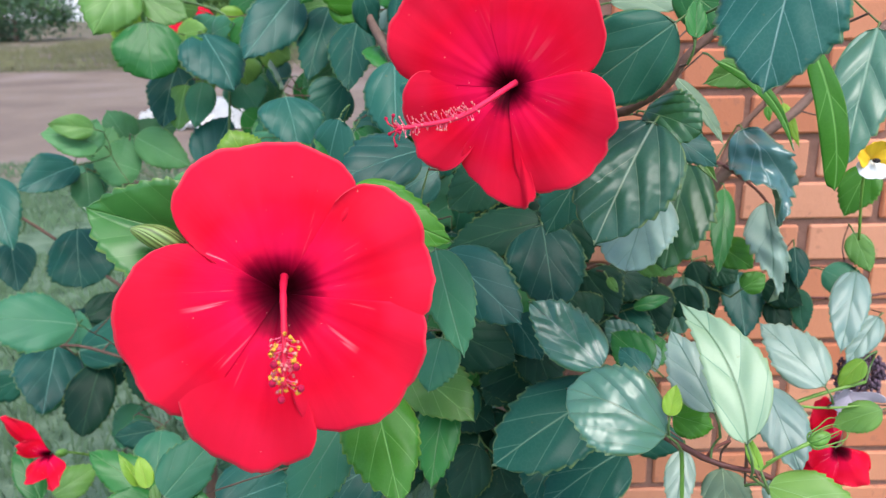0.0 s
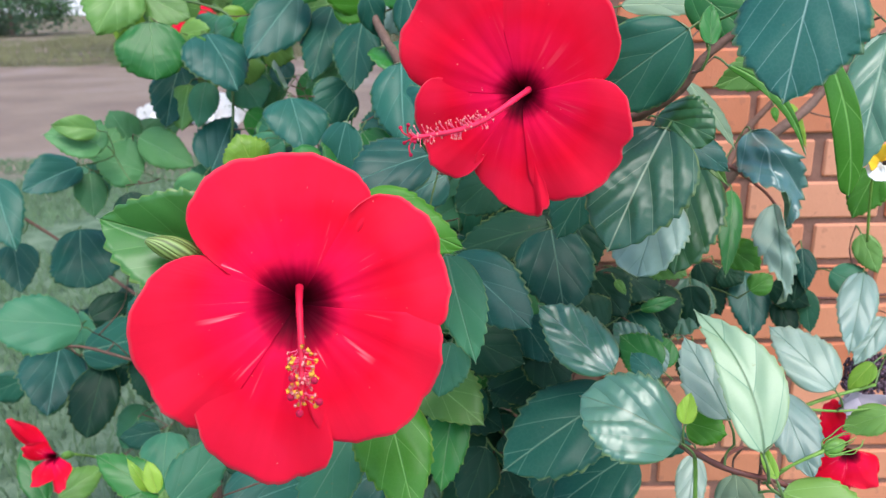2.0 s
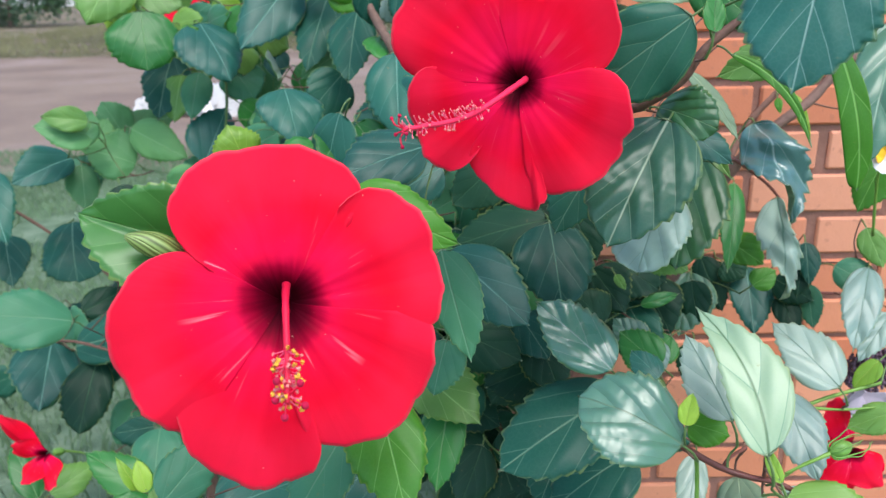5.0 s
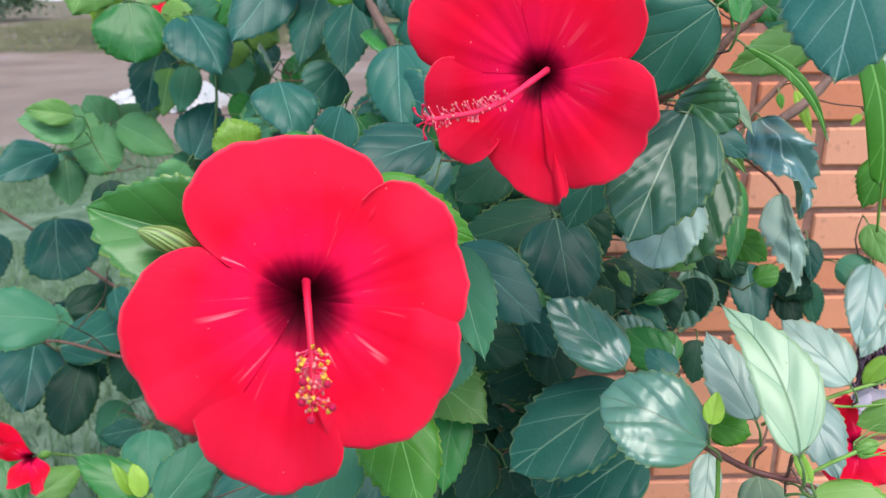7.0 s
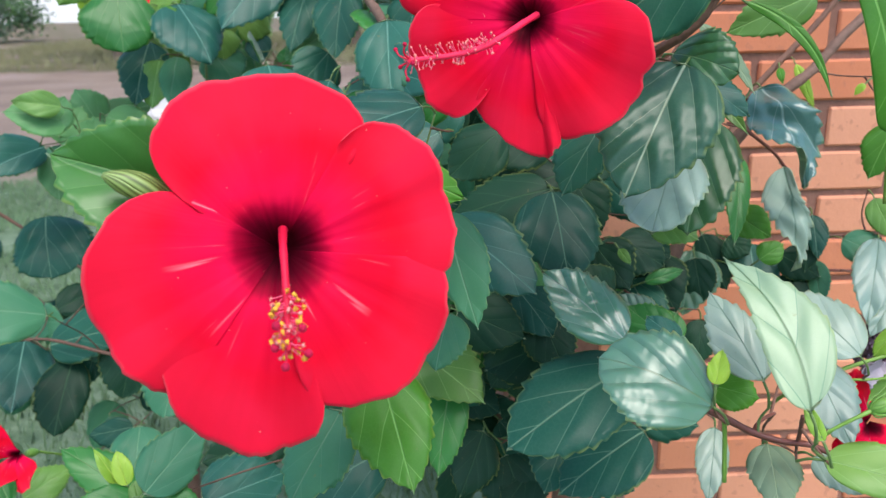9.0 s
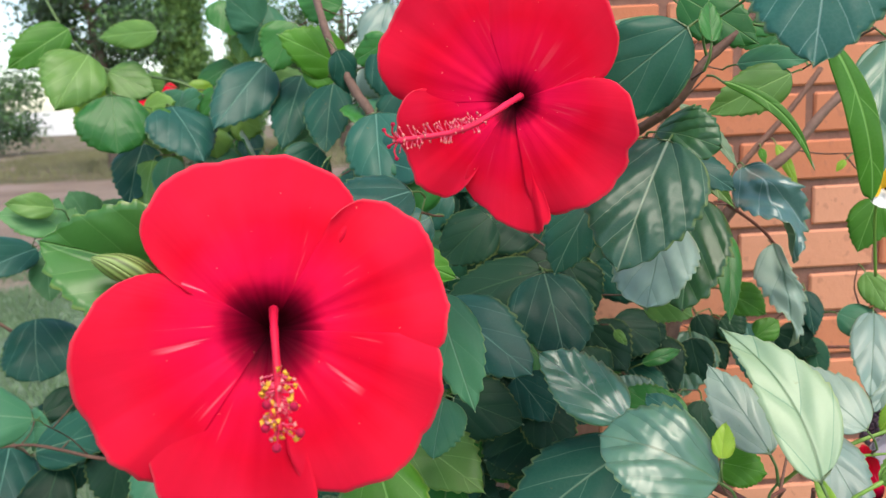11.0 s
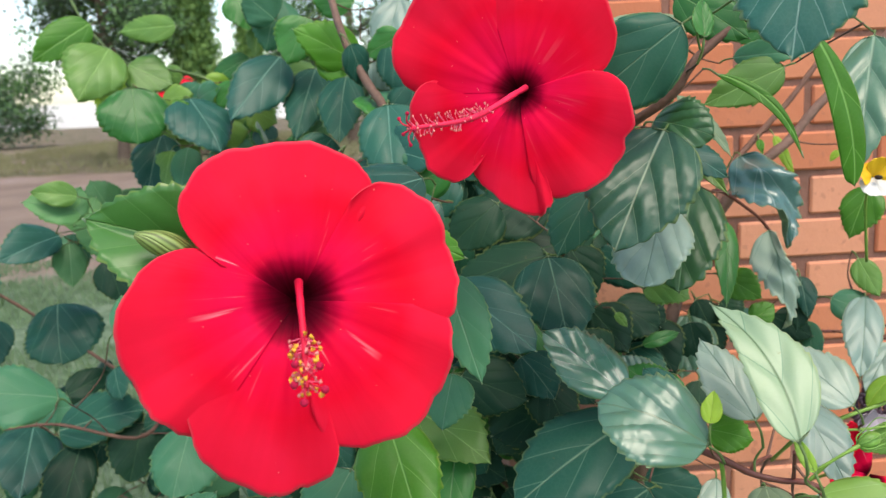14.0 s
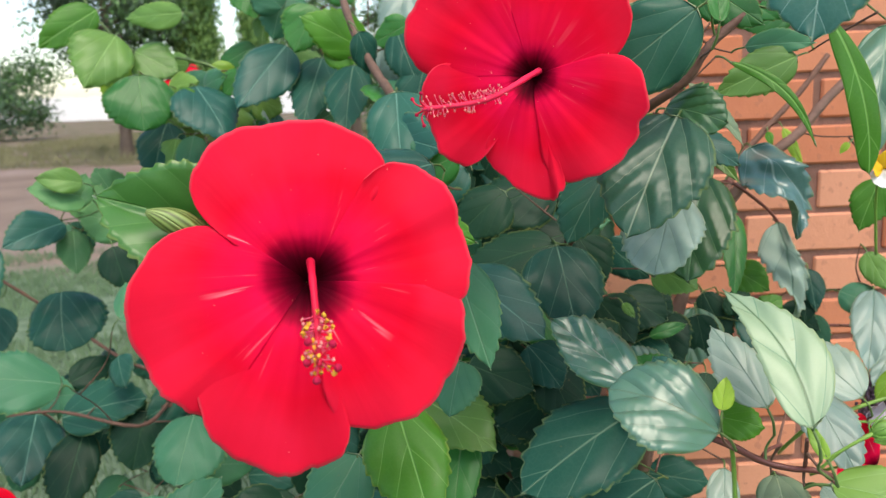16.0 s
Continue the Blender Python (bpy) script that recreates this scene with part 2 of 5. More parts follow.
    col = blend(nt, maths(nt, "MULTIPLY", hem, 0.25), col, (0.92, 0.22, 0.26))
    nt.links.new(col, bsdf.inputs["Base Color"])
    bsdf.inputs["Roughness"].default_value = 0.55
    bsdf.inputs["Specular IOR Level"].default_value = 0.05
    bump(nt, bsdf, maths(nt, "ADD", maths(nt, "ADD", ribs, maths(nt, "MULTIPLY", fibres, 1.5)), maths(nt, "MULTIPLY", fine, 0.10)), 0.10, 0.0016)
    tr = node(nt, "ShaderNodeBsdfTranslucent")
    nt.links.new(col, tr.inputs["Color"])
    mix = node(nt, "ShaderNodeMixShader", Fac=0.25)
    nt.links.new(bsdf.outputs[0], mix.inputs[1])
    nt.links.new(tr.outputs[0], mix.inputs[2])
    nt.links.new(mix.outputs[0], nt.nodes["Material Output"].inputs["Surface"])
    return mat


PETAL = petal_material("petal_red", (0.84, 0.0046, 0.031), (0.03, 0.0, 0.003), (0.95, 0.46, 0.52), 0.5, 0.88)
PETAL_PLAIN = petal_material("petal_plain_red", (0.82, 0.0040, 0.031), (0.03, 0.0, 0.003), (0.92, 0.42, 0.48), 0.06, 0.72)


def plain(name, colour, rough=0.5, vary=0.3, scale=40.0, relief=0.3, spec=0.4, depth=0.001):
    mat, nt, bsdf = material(name)
    c = coords(nt)
    big, fine = noise_tex(nt, scale * 0.15, 3.0, c), noise_tex(nt, scale, 4.0, c)
    info = nt.nodes.new("ShaderNodeObjectInfo")
    f = maths(nt, "ADD", maths(nt, "MULTIPLY", big, 0.6), maths(nt, "MULTIPLY", fine, 0.4))
    f = maths(nt, "MULTIPLY_ADD", info.outputs["Random"], 0.15, f)
    col = ramp(nt, f, [(0.25, tuple(x * (1 - vary) for x in colour)), (0.55, colour), (0.85, tuple(min(1, x * (1 + vary)) for x in colour))])
    nt.links.new(col, bsdf.inputs["Base Color"])
    bsdf.inputs["Roughness"].default_value = rough
    bsdf.inputs["Specular IOR Level"].default_value = spec
    bump(nt, bsdf, fine, relief, depth)
    return mat


COLUMN = plain("column_red", (0.62, 0.005, 0.04), 0.5, 0.2, 200, 0.2)
COLUMN_PINK = plain("column_pink", (0.85, 0.12, 0.22), 0.5, 0.2, 200, 0.2)
COLUMN_ROSE = plain("column_rose", (0.78, 0.018, 0.075), 0.5, 0.2, 200, 0.2)
STIGMA = plain("stigma_crimson", (0.42, 0.003, 0.042), 0.9, 0.3, 900, 0.4)
ANTHER = plain("pollen_yellow", (0.90, 0.44, 0.05), 0.8, 0.35, 900, 0.6)
ANTHER_PINK = plain("pollen_pink", (0.85, 0.28, 0.25), 0.8, 0.3, 900, 0.6)
BARK = plain("bark_brown", (0.14, 0.072, 0.05), 0.75, 0.5, 160, 0.9, depth=0.002)
BARK_GREY = plain("bark_grey", (0.17, 0.10, 0.075), 0.8, 0.45, 160, 0.9, depth=0.002)
TWIG_RED = plain("twig_red", (0.14, 0.045, 0.035), 0.45, 0.4, 200, 0.5)
GREEN_STEM = plain("green_stem", (0.16, 0.30, 0.05), 0.45, 0.3, 200, 0.3)
STALK = plain("leaf_stalk_green", (0.10, 0.17, 0.05), 0.5, 0.4, 200, 0.3)
SEPAL = plain("sepal_green", (0.13, 0.28, 0.05), 0.45, 0.4, 220, 0.5)


def bud_material():
    mat, nt, bsdf = material("bud_striped")
    vec, x, y = uv(nt, "rim")
    c = coords(nt)
    line = ramp(nt, maths(nt, "PINGPONG", maths(nt, "MULTIPLY_ADD", noise_tex(nt, 60.0, 2.0, c), 0.25, x), 0.25), [(0.02, (0.07, 0.09, 0.018)), (0.12, (0.15, 0.23, 0.05)), (0.22, (0.25, 0.34, 0.10))])
    nt.links.new(line, bsdf.inputs["Base Color"])
    bsdf.inputs["Roughness"].default_value = 0.45
    return mat


BUD_OLIVE = bud_material()
MORTAR = plain("mortar", (0.28, 0.145, 0.11), 0.95, 0.35, 120, 0.8, 0.1, 0.002)
WHITE = plain("white_bloom", (0.74, 0.72, 0.69), 0.7, 0.1, 30, 0.2)
YELLOW = plain("yellow_bloom", (0.85, 0.5, 0.02), 0.6, 0.2, 60, 0.2)
BLACK = plain("dark_marking", (0.02, 0.01, 0.01), 0.7, 0.2, 60, 0.2)
PURPLE = plain("wilted_purple", (0.13, 0.075, 0.11), 0.65, 0.45, 120, 0.7)
LILAC = plain("wilted_lilac", (0.33, 0.29, 0.34), 0.6, 0.35, 90, 0.6)
PLASTER = plain("white_plaster", (0.82, 0.81, 0.8), 0.85, 0.08, 4, 0.2, 0.2)
TRUNK = plain("tree_bark", (0.12, 0.09, 0.07), 0.9, 0.5, 14, 1.0, 0.2, 0.02)
CROWN = plain("tree_leaf", (0.08, 0.19, 0.05), 0.55, 0.6, 3, 0.2)
CROWN_PALE = plain("tree_leaf_pale", (0.15, 0.28, 0.07), 0.55, 0.5, 3, 0.2)
CROWN_DARK = plain("tree_leaf_dark", (0.045, 0.09, 0.045), 0.6, 0.5, 3, 0.2)
GRASS = plain("grass_blade", (0.12, 0.195, 0.10), 0.5, 0.5, 6, 0.1)
DRY_GRASS = plain("dry_grass_blade", (0.16, 0.155, 0.075), 0.6, 0.5, 6, 0.1)


def brick_material():
    mat, nt, bsdf = material("brick_orange")
    c = coords(nt)
    info = nt.nodes.new("ShaderNodeObjectInfo")
    geo = nt.nodes.new("ShaderNodeNewGeometry")
    add = nt.nodes.new("ShaderNodeVectorMath")
    nt.links.new(c, add.inputs[0])
    nt.links.new(info.outputs["Location"], add.inputs[1])
    p = add.outputs[0]
    tone = maths(nt, "FRACT", maths(nt, "ADD", info.outputs["Random"], geo.outputs["Random Per Island"]))
    big, fine, mid = noise_tex(nt, 7.0, 3.0, p), noise_tex(nt, 320.0, 4.0, p), noise_tex(nt, 55.0, 4.0, p)
    col = ramp(nt, tone, [(0.0, (0.50, 0.125, 0.048)), (0.3, (0.66, 0.24, 0.12)), (0.7, (0.72, 0.33, 0.205)), (1.0, (0.53, 0.14, 0.05))])
    col = blend(nt, maths(nt, "MULTIPLY", big, 0.4), col, (0.73, 0.33, 0.20))
    col = blend(nt, maths(nt, "MULTIPLY", maths(nt, "GREATER_THAN", mid, 0.62), 0.35), col, (0.36, 0.14, 0.09))
    col = blend(nt, maths(nt, "MULTIPLY", fine, 0.25), col, (0.42, 0.18, 0.12))
    nt.links.new(col, bsdf.inputs["Base Color"])
    bsdf.inputs["Roughness"].default_value = 0.78
    bsdf.inputs["Specular IOR Level"].default_value = 0.3
    bump(nt, bsdf, maths(nt, "ADD", mid, maths(nt, "MULTIPLY", fine, 0.4)), 0.5, 0.002)
    return mat


BRICK = brick_material()


def ground_material():
    mat, nt, bsdf = material("yard_ground")
    c = coords(nt)
    sep = nt.nodes.new("ShaderNodeSeparateXYZ")
    nt.links.new(c, sep.inputs[0])
    patch, grit, fine = noise_tex(nt, 0.6, 4.0, c), noise_tex(nt, 9.0, 5.0, c), noise_tex(nt, 60.0, 4.0, c)
    far = maths(nt, "MULTIPLY_ADD", patch, 1.6, maths(nt, "ADD", sep.outputs[1], -0.8))
    soil = ramp(nt, patch, [(0.3, (0.185, 0.125, 0.105)), (0.55, (0.28, 0.21, 0.158)), (0.75, (0.34, 0.26, 0.23))])
    soil = blend(nt, maths(nt, "MULTIPLY", grit, 0.5), soil, (0.17, 0.12, 0.1))
    lawn = ramp(nt, grit, [(0.3, (0.07, 0.115, 0.06)), (0.55, (0.14, 0.20, 0.12)), (0.8, (0.21, 0.265, 0.175))])
    n = nt.nodes.new("ShaderNodeMapRange")
    n.inputs["From Min"].default_value, n.inputs["From Max"].default_value = 4.8, 5.5
    nt.links.new(far, n.inputs["Value"])
    col = blend(nt, n.outputs[0], lawn, soil)
    tufts = maths(nt, "MULTIPLY", maths(nt, "GREATER_THAN", noise_tex(nt, 0.9, 4.0, c), 0.47), maths(nt, "GREATER_THAN", sep.outputs[1], 15.0))
    col = blend(nt, maths(nt, "MULTIPLY", tufts, 0.85), col, (0.115, 0.110, 0.055))
    nt.links.new(col, bsdf.inputs["Base Color"])
    bsdf.inputs["Roughness"].default_value = 0.95
    bsdf.inputs["Specular IOR Level"].default_value = 0.1
    bump(nt, bsdf, maths(nt, "ADD", grit, fine), 0.8, 0.02)
    return mat


GROUND = ground_material()


# ---- mesh helpers ----
def place(name, data, parent=None, label=""):
    ob = new(name, data)
    if parent is not None:
        ob.parent = parent
    if label:
        ob["label"] = label
    return ob


def part(name, bm, mat, parent, label=""):
    me = bpy.data.meshes.new(name)
    bm.to_mesh(me)
    bm.free()
    me.materials.append(mat)
    for p in me.polygons:
        p.use_smooth = True
    return place(name, me, parent, label)


def raw(name, verts, faces, mats, parent=None, label="", smooth=True, slots=None):
    me = bpy.data.meshes.new(name)
    me.from_pydata([tuple(v) for v in verts], [], faces)
    for m in mats:
        me.materials.append(m)
    if smooth:
        me.polygons.foreach_set("use_smooth", [True] * len(me.polygons))
    if slots is not None:
        me.polygons.foreach_set("material_index", slots)
    return place(name, me, parent, label)


def thing(name, at, label, category, group=""):
    ob = new(name)
    ob.location = at
    ob.empty_display_size = 0.02
    bpy.context.view_layer.update()
    return tagged(ob, label, category, group)


def sheet(name, top, normals, thick, blade, rim, mats, parent, label=""):
    """A thin solid sheet on a grid of points: an upper and a lower skin, closed round the edge."""
    nu, nv = top.shape[:2]
    low = top - normals * thick
    verts = np.concatenate([top.reshape(-1, 3), low.reshape(-1, 3)])
    idx = np.arange(nu * nv).reshape(nu, nv)
    a, b, c, d = idx[:-1, :-1].ravel(), idx[:-1, 1:].ravel(), idx[1:, 1:].ravel(), idx[1:, :-1].ravel()
    up = np.stack([a, b, c, d], 1)
    down = np.stack([a, d, c, b], 1) + nu * nv
    ring = np.concatenate([idx[0, :], idx[1:, -1], idx[-1, ::-1][1:], idx[::-1, 0][1:]])
    nxt = np.roll(ring, -1)
    wall = np.stack([ring, ring + nu * nv, nxt + nu * nv, nxt], 1)[:-1]
    faces = np.concatenate([up, down, wall])
    me = bpy.data.meshes.new(name)
    off = Vector(parent.location) if parent is not None else Vector()
    me.from_pydata((verts - np.array(off)).tolist(), [], faces.tolist())
    me.polygons.foreach_set("use_smooth", [True] * (len(up) + len(down)) + [False] * len(wall))
    for m in mats:
        me.materials.append(m)
    if len(mats) > 1:
        me.polygons.foreach_set("material_index", [0] * len(up) + [1] * len(down) + [0] * len(wall))
    loops = np.empty(len(me.loops), dtype=np.int32)
    me.loops.foreach_get("vertex_index", loops)
    for layer, values in (("blade", blade), ("rim", rim)):
        flat = values.reshape(-1, 2)
        both = np.concatenate([flat, flat])
        me.uv_layers.new(name=layer).data.foreach_set("uv", both[loops].ravel().astype(np.float32))
    return place(name, me, parent, label)


def grid_normals(g):
    du, dv = np.gradient(g, axis=0), np.gradient(g, axis=1)
    n = np.cross(dv, du)
    return n / np.maximum(np.linalg.norm(n, axis=2, keepdims=True), 1e-9)


def unit(a):
    a = np.array(a, dtype=float)
    return a / np.linalg.norm(a)


def tube_points(path, radii, sides=8):
    """Verts and faces of a tapering tube along a smoothed path."""
    p = np.array(path, dtype=float)
    r = np.interp(np.linspace(0, 1, 4 * len(p)), np.linspace(0, 1, len(radii)), radii)
    t = np.linspace(0, len(p) - 1, 4 * len(p))
    q = []
    for s in t:
        i = min(int(s), len(p) - 2)
        f = s - i
        p0, p1, p2, p3 = p[max(i - 1, 0)], p[i], p[i + 1], p[min(i + 2, len(p) - 1)]
        q.append(0.5 * (2 * p1 + (p2 - p0) * f + (2 * p0 - 5 * p1 + 4 * p2 - p3) * f * f + (3 * p1 - p0 - 3 * p2 + p3) * f ** 3))
    q = np.array(q)
    tan = np.gradient(q, axis=0)
    verts, faces = [], []
    ref = np.array((0.31, 0.2, 0.93))
    for i in range(len(q)):
        w = unit(tan[i])
        u = unit(np.cross(w, ref if abs(w @ ref) < 0.95 else np.array((1.0, 0, 0))))
        v = np.cross(w, u)
        k = r[i] * (1 + 0.08 * math.sin(i * 2.3))
        for j in range(sides):
            a = 2 * math.pi * j / sides
            verts.append(q[i] + k * (u * math.cos(a) + v * math.sin(a)))
    for i in range(len(q) - 1):
        for j in range(sides):
            n = (j + 1) % sides
            faces.append((i * sides + j, i * sides + n, (i + 1) * sides + n, (i + 1) * sides + j))
    faces.append(tuple(range(sides))[::-1])
    faces.append(tuple((len(q) - 1) * sides + j for j in range(sides)))
    return verts, faces


wood, stalk_ends = {}, {}


def branch(name, path, radii, mat, parent, label="", sides=8):
    wood.setdefault(parent.name, []).extend(Vector(a).lerp(Vector(b), f / 6) for a, b in zip(path, path[1:]) for f in range(7))
    verts, faces = tube_points(path, radii, sides)
    off = np.array(parent.location)
    return raw(name, np.array(verts) - off, faces, [mat], parent, label)




# ---- ground, wall ----
bm = bmesh.new()
bmesh.ops.create_grid(bm, x_segments=60, y_segments=60, size=1.0)
for v in bm.verts:
    x, y = v.co.x, v.co.y
    v.co.x, v.co.y = 400 * math.copysign(abs(x) ** 3, x), 400 * math.copysign(abs(y) ** 3, y)
    v.co.z = 0.03 * noise.noise(v.co * 0.4) if v.co.length < 30 else 0
ground = part("ground", bm, GROUND, None)
tagged(ground, "sandy brown yard ground with thin patchy lawn near the shrub", "ground", kind="structure")

WALL_Y, WALL_X0, COURSE, LONG, JOINT = 1.165, 0.09, 0.0660, 0.210, 0.010
wall = raw("wall_brick", [(x, y, z) for x in (WALL_X0 + 0.004, 4.5) for y in (WALL_Y + 0.006, WALL_Y + 0.22) for z in (-0.1, 2.9)],
           [(0, 1, 3, 2), (4, 6, 7, 5), (0, 4, 5, 1), (2, 3, 7, 6), (1, 5, 7, 3), (0, 2, 6, 4)], [MORTAR], smooth=False)
tagged(wall, "orange-red face brick house wall with raked dark mortar", "wall", kind="structure")


# ---- plants ----
def leaf_grid(length, width, fold, bend, teeth, seed, sway=0.0, crumple=0.0, nu=45, nv=15, pairs=3.5, quilt=0.01, blunt=0.0, arch=0.16, wavy=1.0):
    """Points of a blade: ovate, toothed towards the tip, puckered between its side veins."""
    r = random.Random(seed)
    u = np.linspace(0, 1, nu)[:, None]
    v = np.linspace(-1, 1, nv)[None, :]
    f = (np.clip(u, 0, 1) ** 0.52) * ((1 - u) ** (0.84 + 0.14 * r.random() - blunt))
    f = f / f.max()
    edge = np.zeros((nu, nv))
    if teeth:
        for col, first in ((0, r.randrange(4)), (nv - 1, r.randrange(4))):
            for k in range(nu):
                if (k + first) % 4 == 0:
                    size = r.uniform(0.45, 1.15)
                edge[k, col] = (0.10, 0.42, 0.80, 1.0)[(k + first) % 4] * (size if k >= 4 else 0.0)
        edge = edge * teeth * np.clip((u - 0.20) * 3.5, 0, 1) * np.clip((1 - u) * 7, 0, 1) * 0.105
    lop = 1 + 0.10 * r.uniform(-1, 1) * v
    x = v * (f + edge * 0.9) * width / 2 * lop
    along = u * length + edge * length * 0.16 + np.abs(v) ** 2 * 0.05 * length * (0.5 - u)
    ax = np.abs(x) / length
    vein = along / length - 1.75 * ax - 1.2 * ax ** 2 + np.where(v > 0, 0.035, 0.0)
    part_way = (vein * pairs) % 1.0
    pillow = np.sin(np.minimum(part_way / 0.68, (1 - part_way) / 0.32) * np.pi / 2)
    w1, w2 = r.uniform(0, 6.28), r.uniform(0, 6.28)
    z = fold * np.abs(x) + bend * length * (4 * u * (1 - u)) * 0.5
    z = z - arch * width * v ** 2 * f
    z = z + quilt * width * (pillow - 0.5) * (1 - v ** 4) * np.clip(np.abs(v) * 4, 0, 1) * np.clip((1 - u) * 4, 0, 1)
    wave = np.where(v > 0, np.sin(u * 9 + w1), np.sin(u * 8 + w2))
    z = z + wavy * 0.05 * width * np.sin(u * 4.3 + w2) * np.cos(v * 2.2 + w1) * u ** 0.5
    z = z + wavy * 0.05 * width * np.abs(v) ** 1.5 * wave * f + wavy * 0.02 * width * np.sin(u * 16 + np.abs(v) * -5) * np.abs(v)
    x = x + 0.05 * width * np.sin(u * 3.0 + w1) * u * (1 - u) * 4 * r.uniform(-1, 1)
    z = z + crumple * width * (0.22 * np.sin(u * 7.5 + w1) * np.cos(v * 2.4 + w2) + 0.10 * np.sin(u * 15 + v * 4 + w2)) * u ** 0.4
    turn = crumple * 0.9 * np.sin(u * 4.0 + w2)
    x, z = x * np.cos(turn) - z * np.sin(turn), x * np.sin(turn) + z * np.cos(turn)
    x = x + sway * length * 4 * u * (1 - u)
    return x, along + 0 * v, z + 0 * u * v, u + 0 * v, v + 0 * u


leaf_count = [0]


def leaf(base, tip, width, face, mat, fold=0.12, bend=0.1, teeth=1, plant=None, petiole=0.014, sway=0.0, crumple=0.0, label="", nu=45, nv=15, blunt=0.0):
    """One leaf with its stalk, from its base to its tip, its upper side towards face."""
    plant = plant or shrub
    leaf_count[0] += 1
    b, t = np.array(base, dtype=float), np.array(tip, dtype=float)
    length = np.linalg.norm(t - b)
    ax = (t - b) / length
    nrm = np.array(face, dtype=float)
    nrm = unit(nrm - ax * (nrm @ ax))
    side = np.cross(ax, nrm)
    x, y, z, u, v = leaf_grid(length, width, fold, bend, teeth, leaf_count[0], sway, crumple, nu, nv, mat["pairs"], mat["quilt"], blunt, mat["arch"], mat["wavy"])
    g = b + x[..., None] * side + y[..., None] * ax + z[..., None] * nrm
    n = grid_normals(g)
    if (n[nu // 2, nv // 2] @ nrm) < 0:
        n = -n
    blade = np.stack([x / length - sway * 4 * u * (1 - u), y / length], 2)
    rim = np.stack([np.abs(v), u], 2)
    ob = sheet("leaf", g, n, 0.0005, blade, rim, [mat, UNDER], plant, label)
    stalk = [b + ax * 0.004, b - ax * petiole * 0.5 - nrm * 0.005, b - ax * petiole * 0.95 - nrm * 0.016]
    stalk_ends.setdefault(plant.name, []).append(Vector(stalk[-1]))
    verts, faces = tube_points(stalk, [0.0009, 0.0010, 0.0012], 5)
    raw("leaf_stalk", np.array(verts) - np.array(plant.location), faces, [STALK], ob).matrix_parent_inverse = Matrix()
    return ob


def petal(flower, throat, tip, width, normal, deep=0.024, cup=0.08, lean=0.10, ruffle=0.045, pointed=0.0, seed=0, mat=None, label=""):
    """One broad petal, from the bottom of the throat out to its rounded, crinkled end."""
    r = random.Random(seed)
    nu, nv = 30, 23
    c, t, n = np.array(throat, dtype=float), np.array(tip, dtype=float), unit(normal)
    d = t - c
    high = d @ n
    out = d - n * high
    reach = np.linalg.norm(out)
    out = out / reach
    side = np.cross(n, out)
    u = np.linspace(0, 1, nu)[:, None]
    v = np.linspace(-1, 1, nv)[None, :]
    rise = np.clip(u / 0.66, 0, 1)
    fall = np.clip((u - 0.66) / 0.34, 0, 1)
    f = (0.20 + 0.80 * np.sin(rise * np.pi / 2) ** 1.10) * (1 - (0.30 + 0.5 * pointed) * fall ** 2)
    x = v * f * width / 2
    p1, p2, p3 = [r.uniform(0, 6.28) for _ in range(3)]
    crinkle = 0.011 * np.sin(v * 6 + p1) + 0.007 * np.sin(v * 14 + p2) + 0.008 * np.sin(v * 2.6 + p3)
    y = reach * (0.012 + 0.988 * u - (0.17 + 0.3 * pointed) * np.abs(v) ** 2.4 * u ** 2.5 + crinkle * u ** 4)
    z = high * u - deep * np.exp(-u / 0.13)
    z = z - cup * width * 0.5 * (v ** 2) * f + lean * x
    z = z + ruffle * width * (u ** 2) * (np.abs(v) ** 2 * np.sin(u * 6 + v * 3 + p1) * 0.5 + 0.35 * u ** 3 * np.sin(v * 6 + p2))
    z = z + 0.020 * width * np.sin(v * 7 + p3) * u * (1.15 - u) * 2 + 0.005 * width * np.sin(v * 19 + p1) * u * (1.1 - u) * 2 + 0.03 * width * np.cos(v * 3 + p2) * u ** 2
    g = c + x[..., None] * side + y[..., None] * out + (z + 0 * v)[..., None] * n
    nn = grid_normals(g)
    if (nn[nu // 2, nv // 2] @ n) < 0:
        nn = -nn
    blade = np.stack([x / reach, y / reach], 2)
    rim = np.stack([np.abs(v) + 0 * u, u + 0 * v], 2)
    return sheet("petal", g, nn, 0.0004, blade, rim, [mat or PETAL], flower, label)


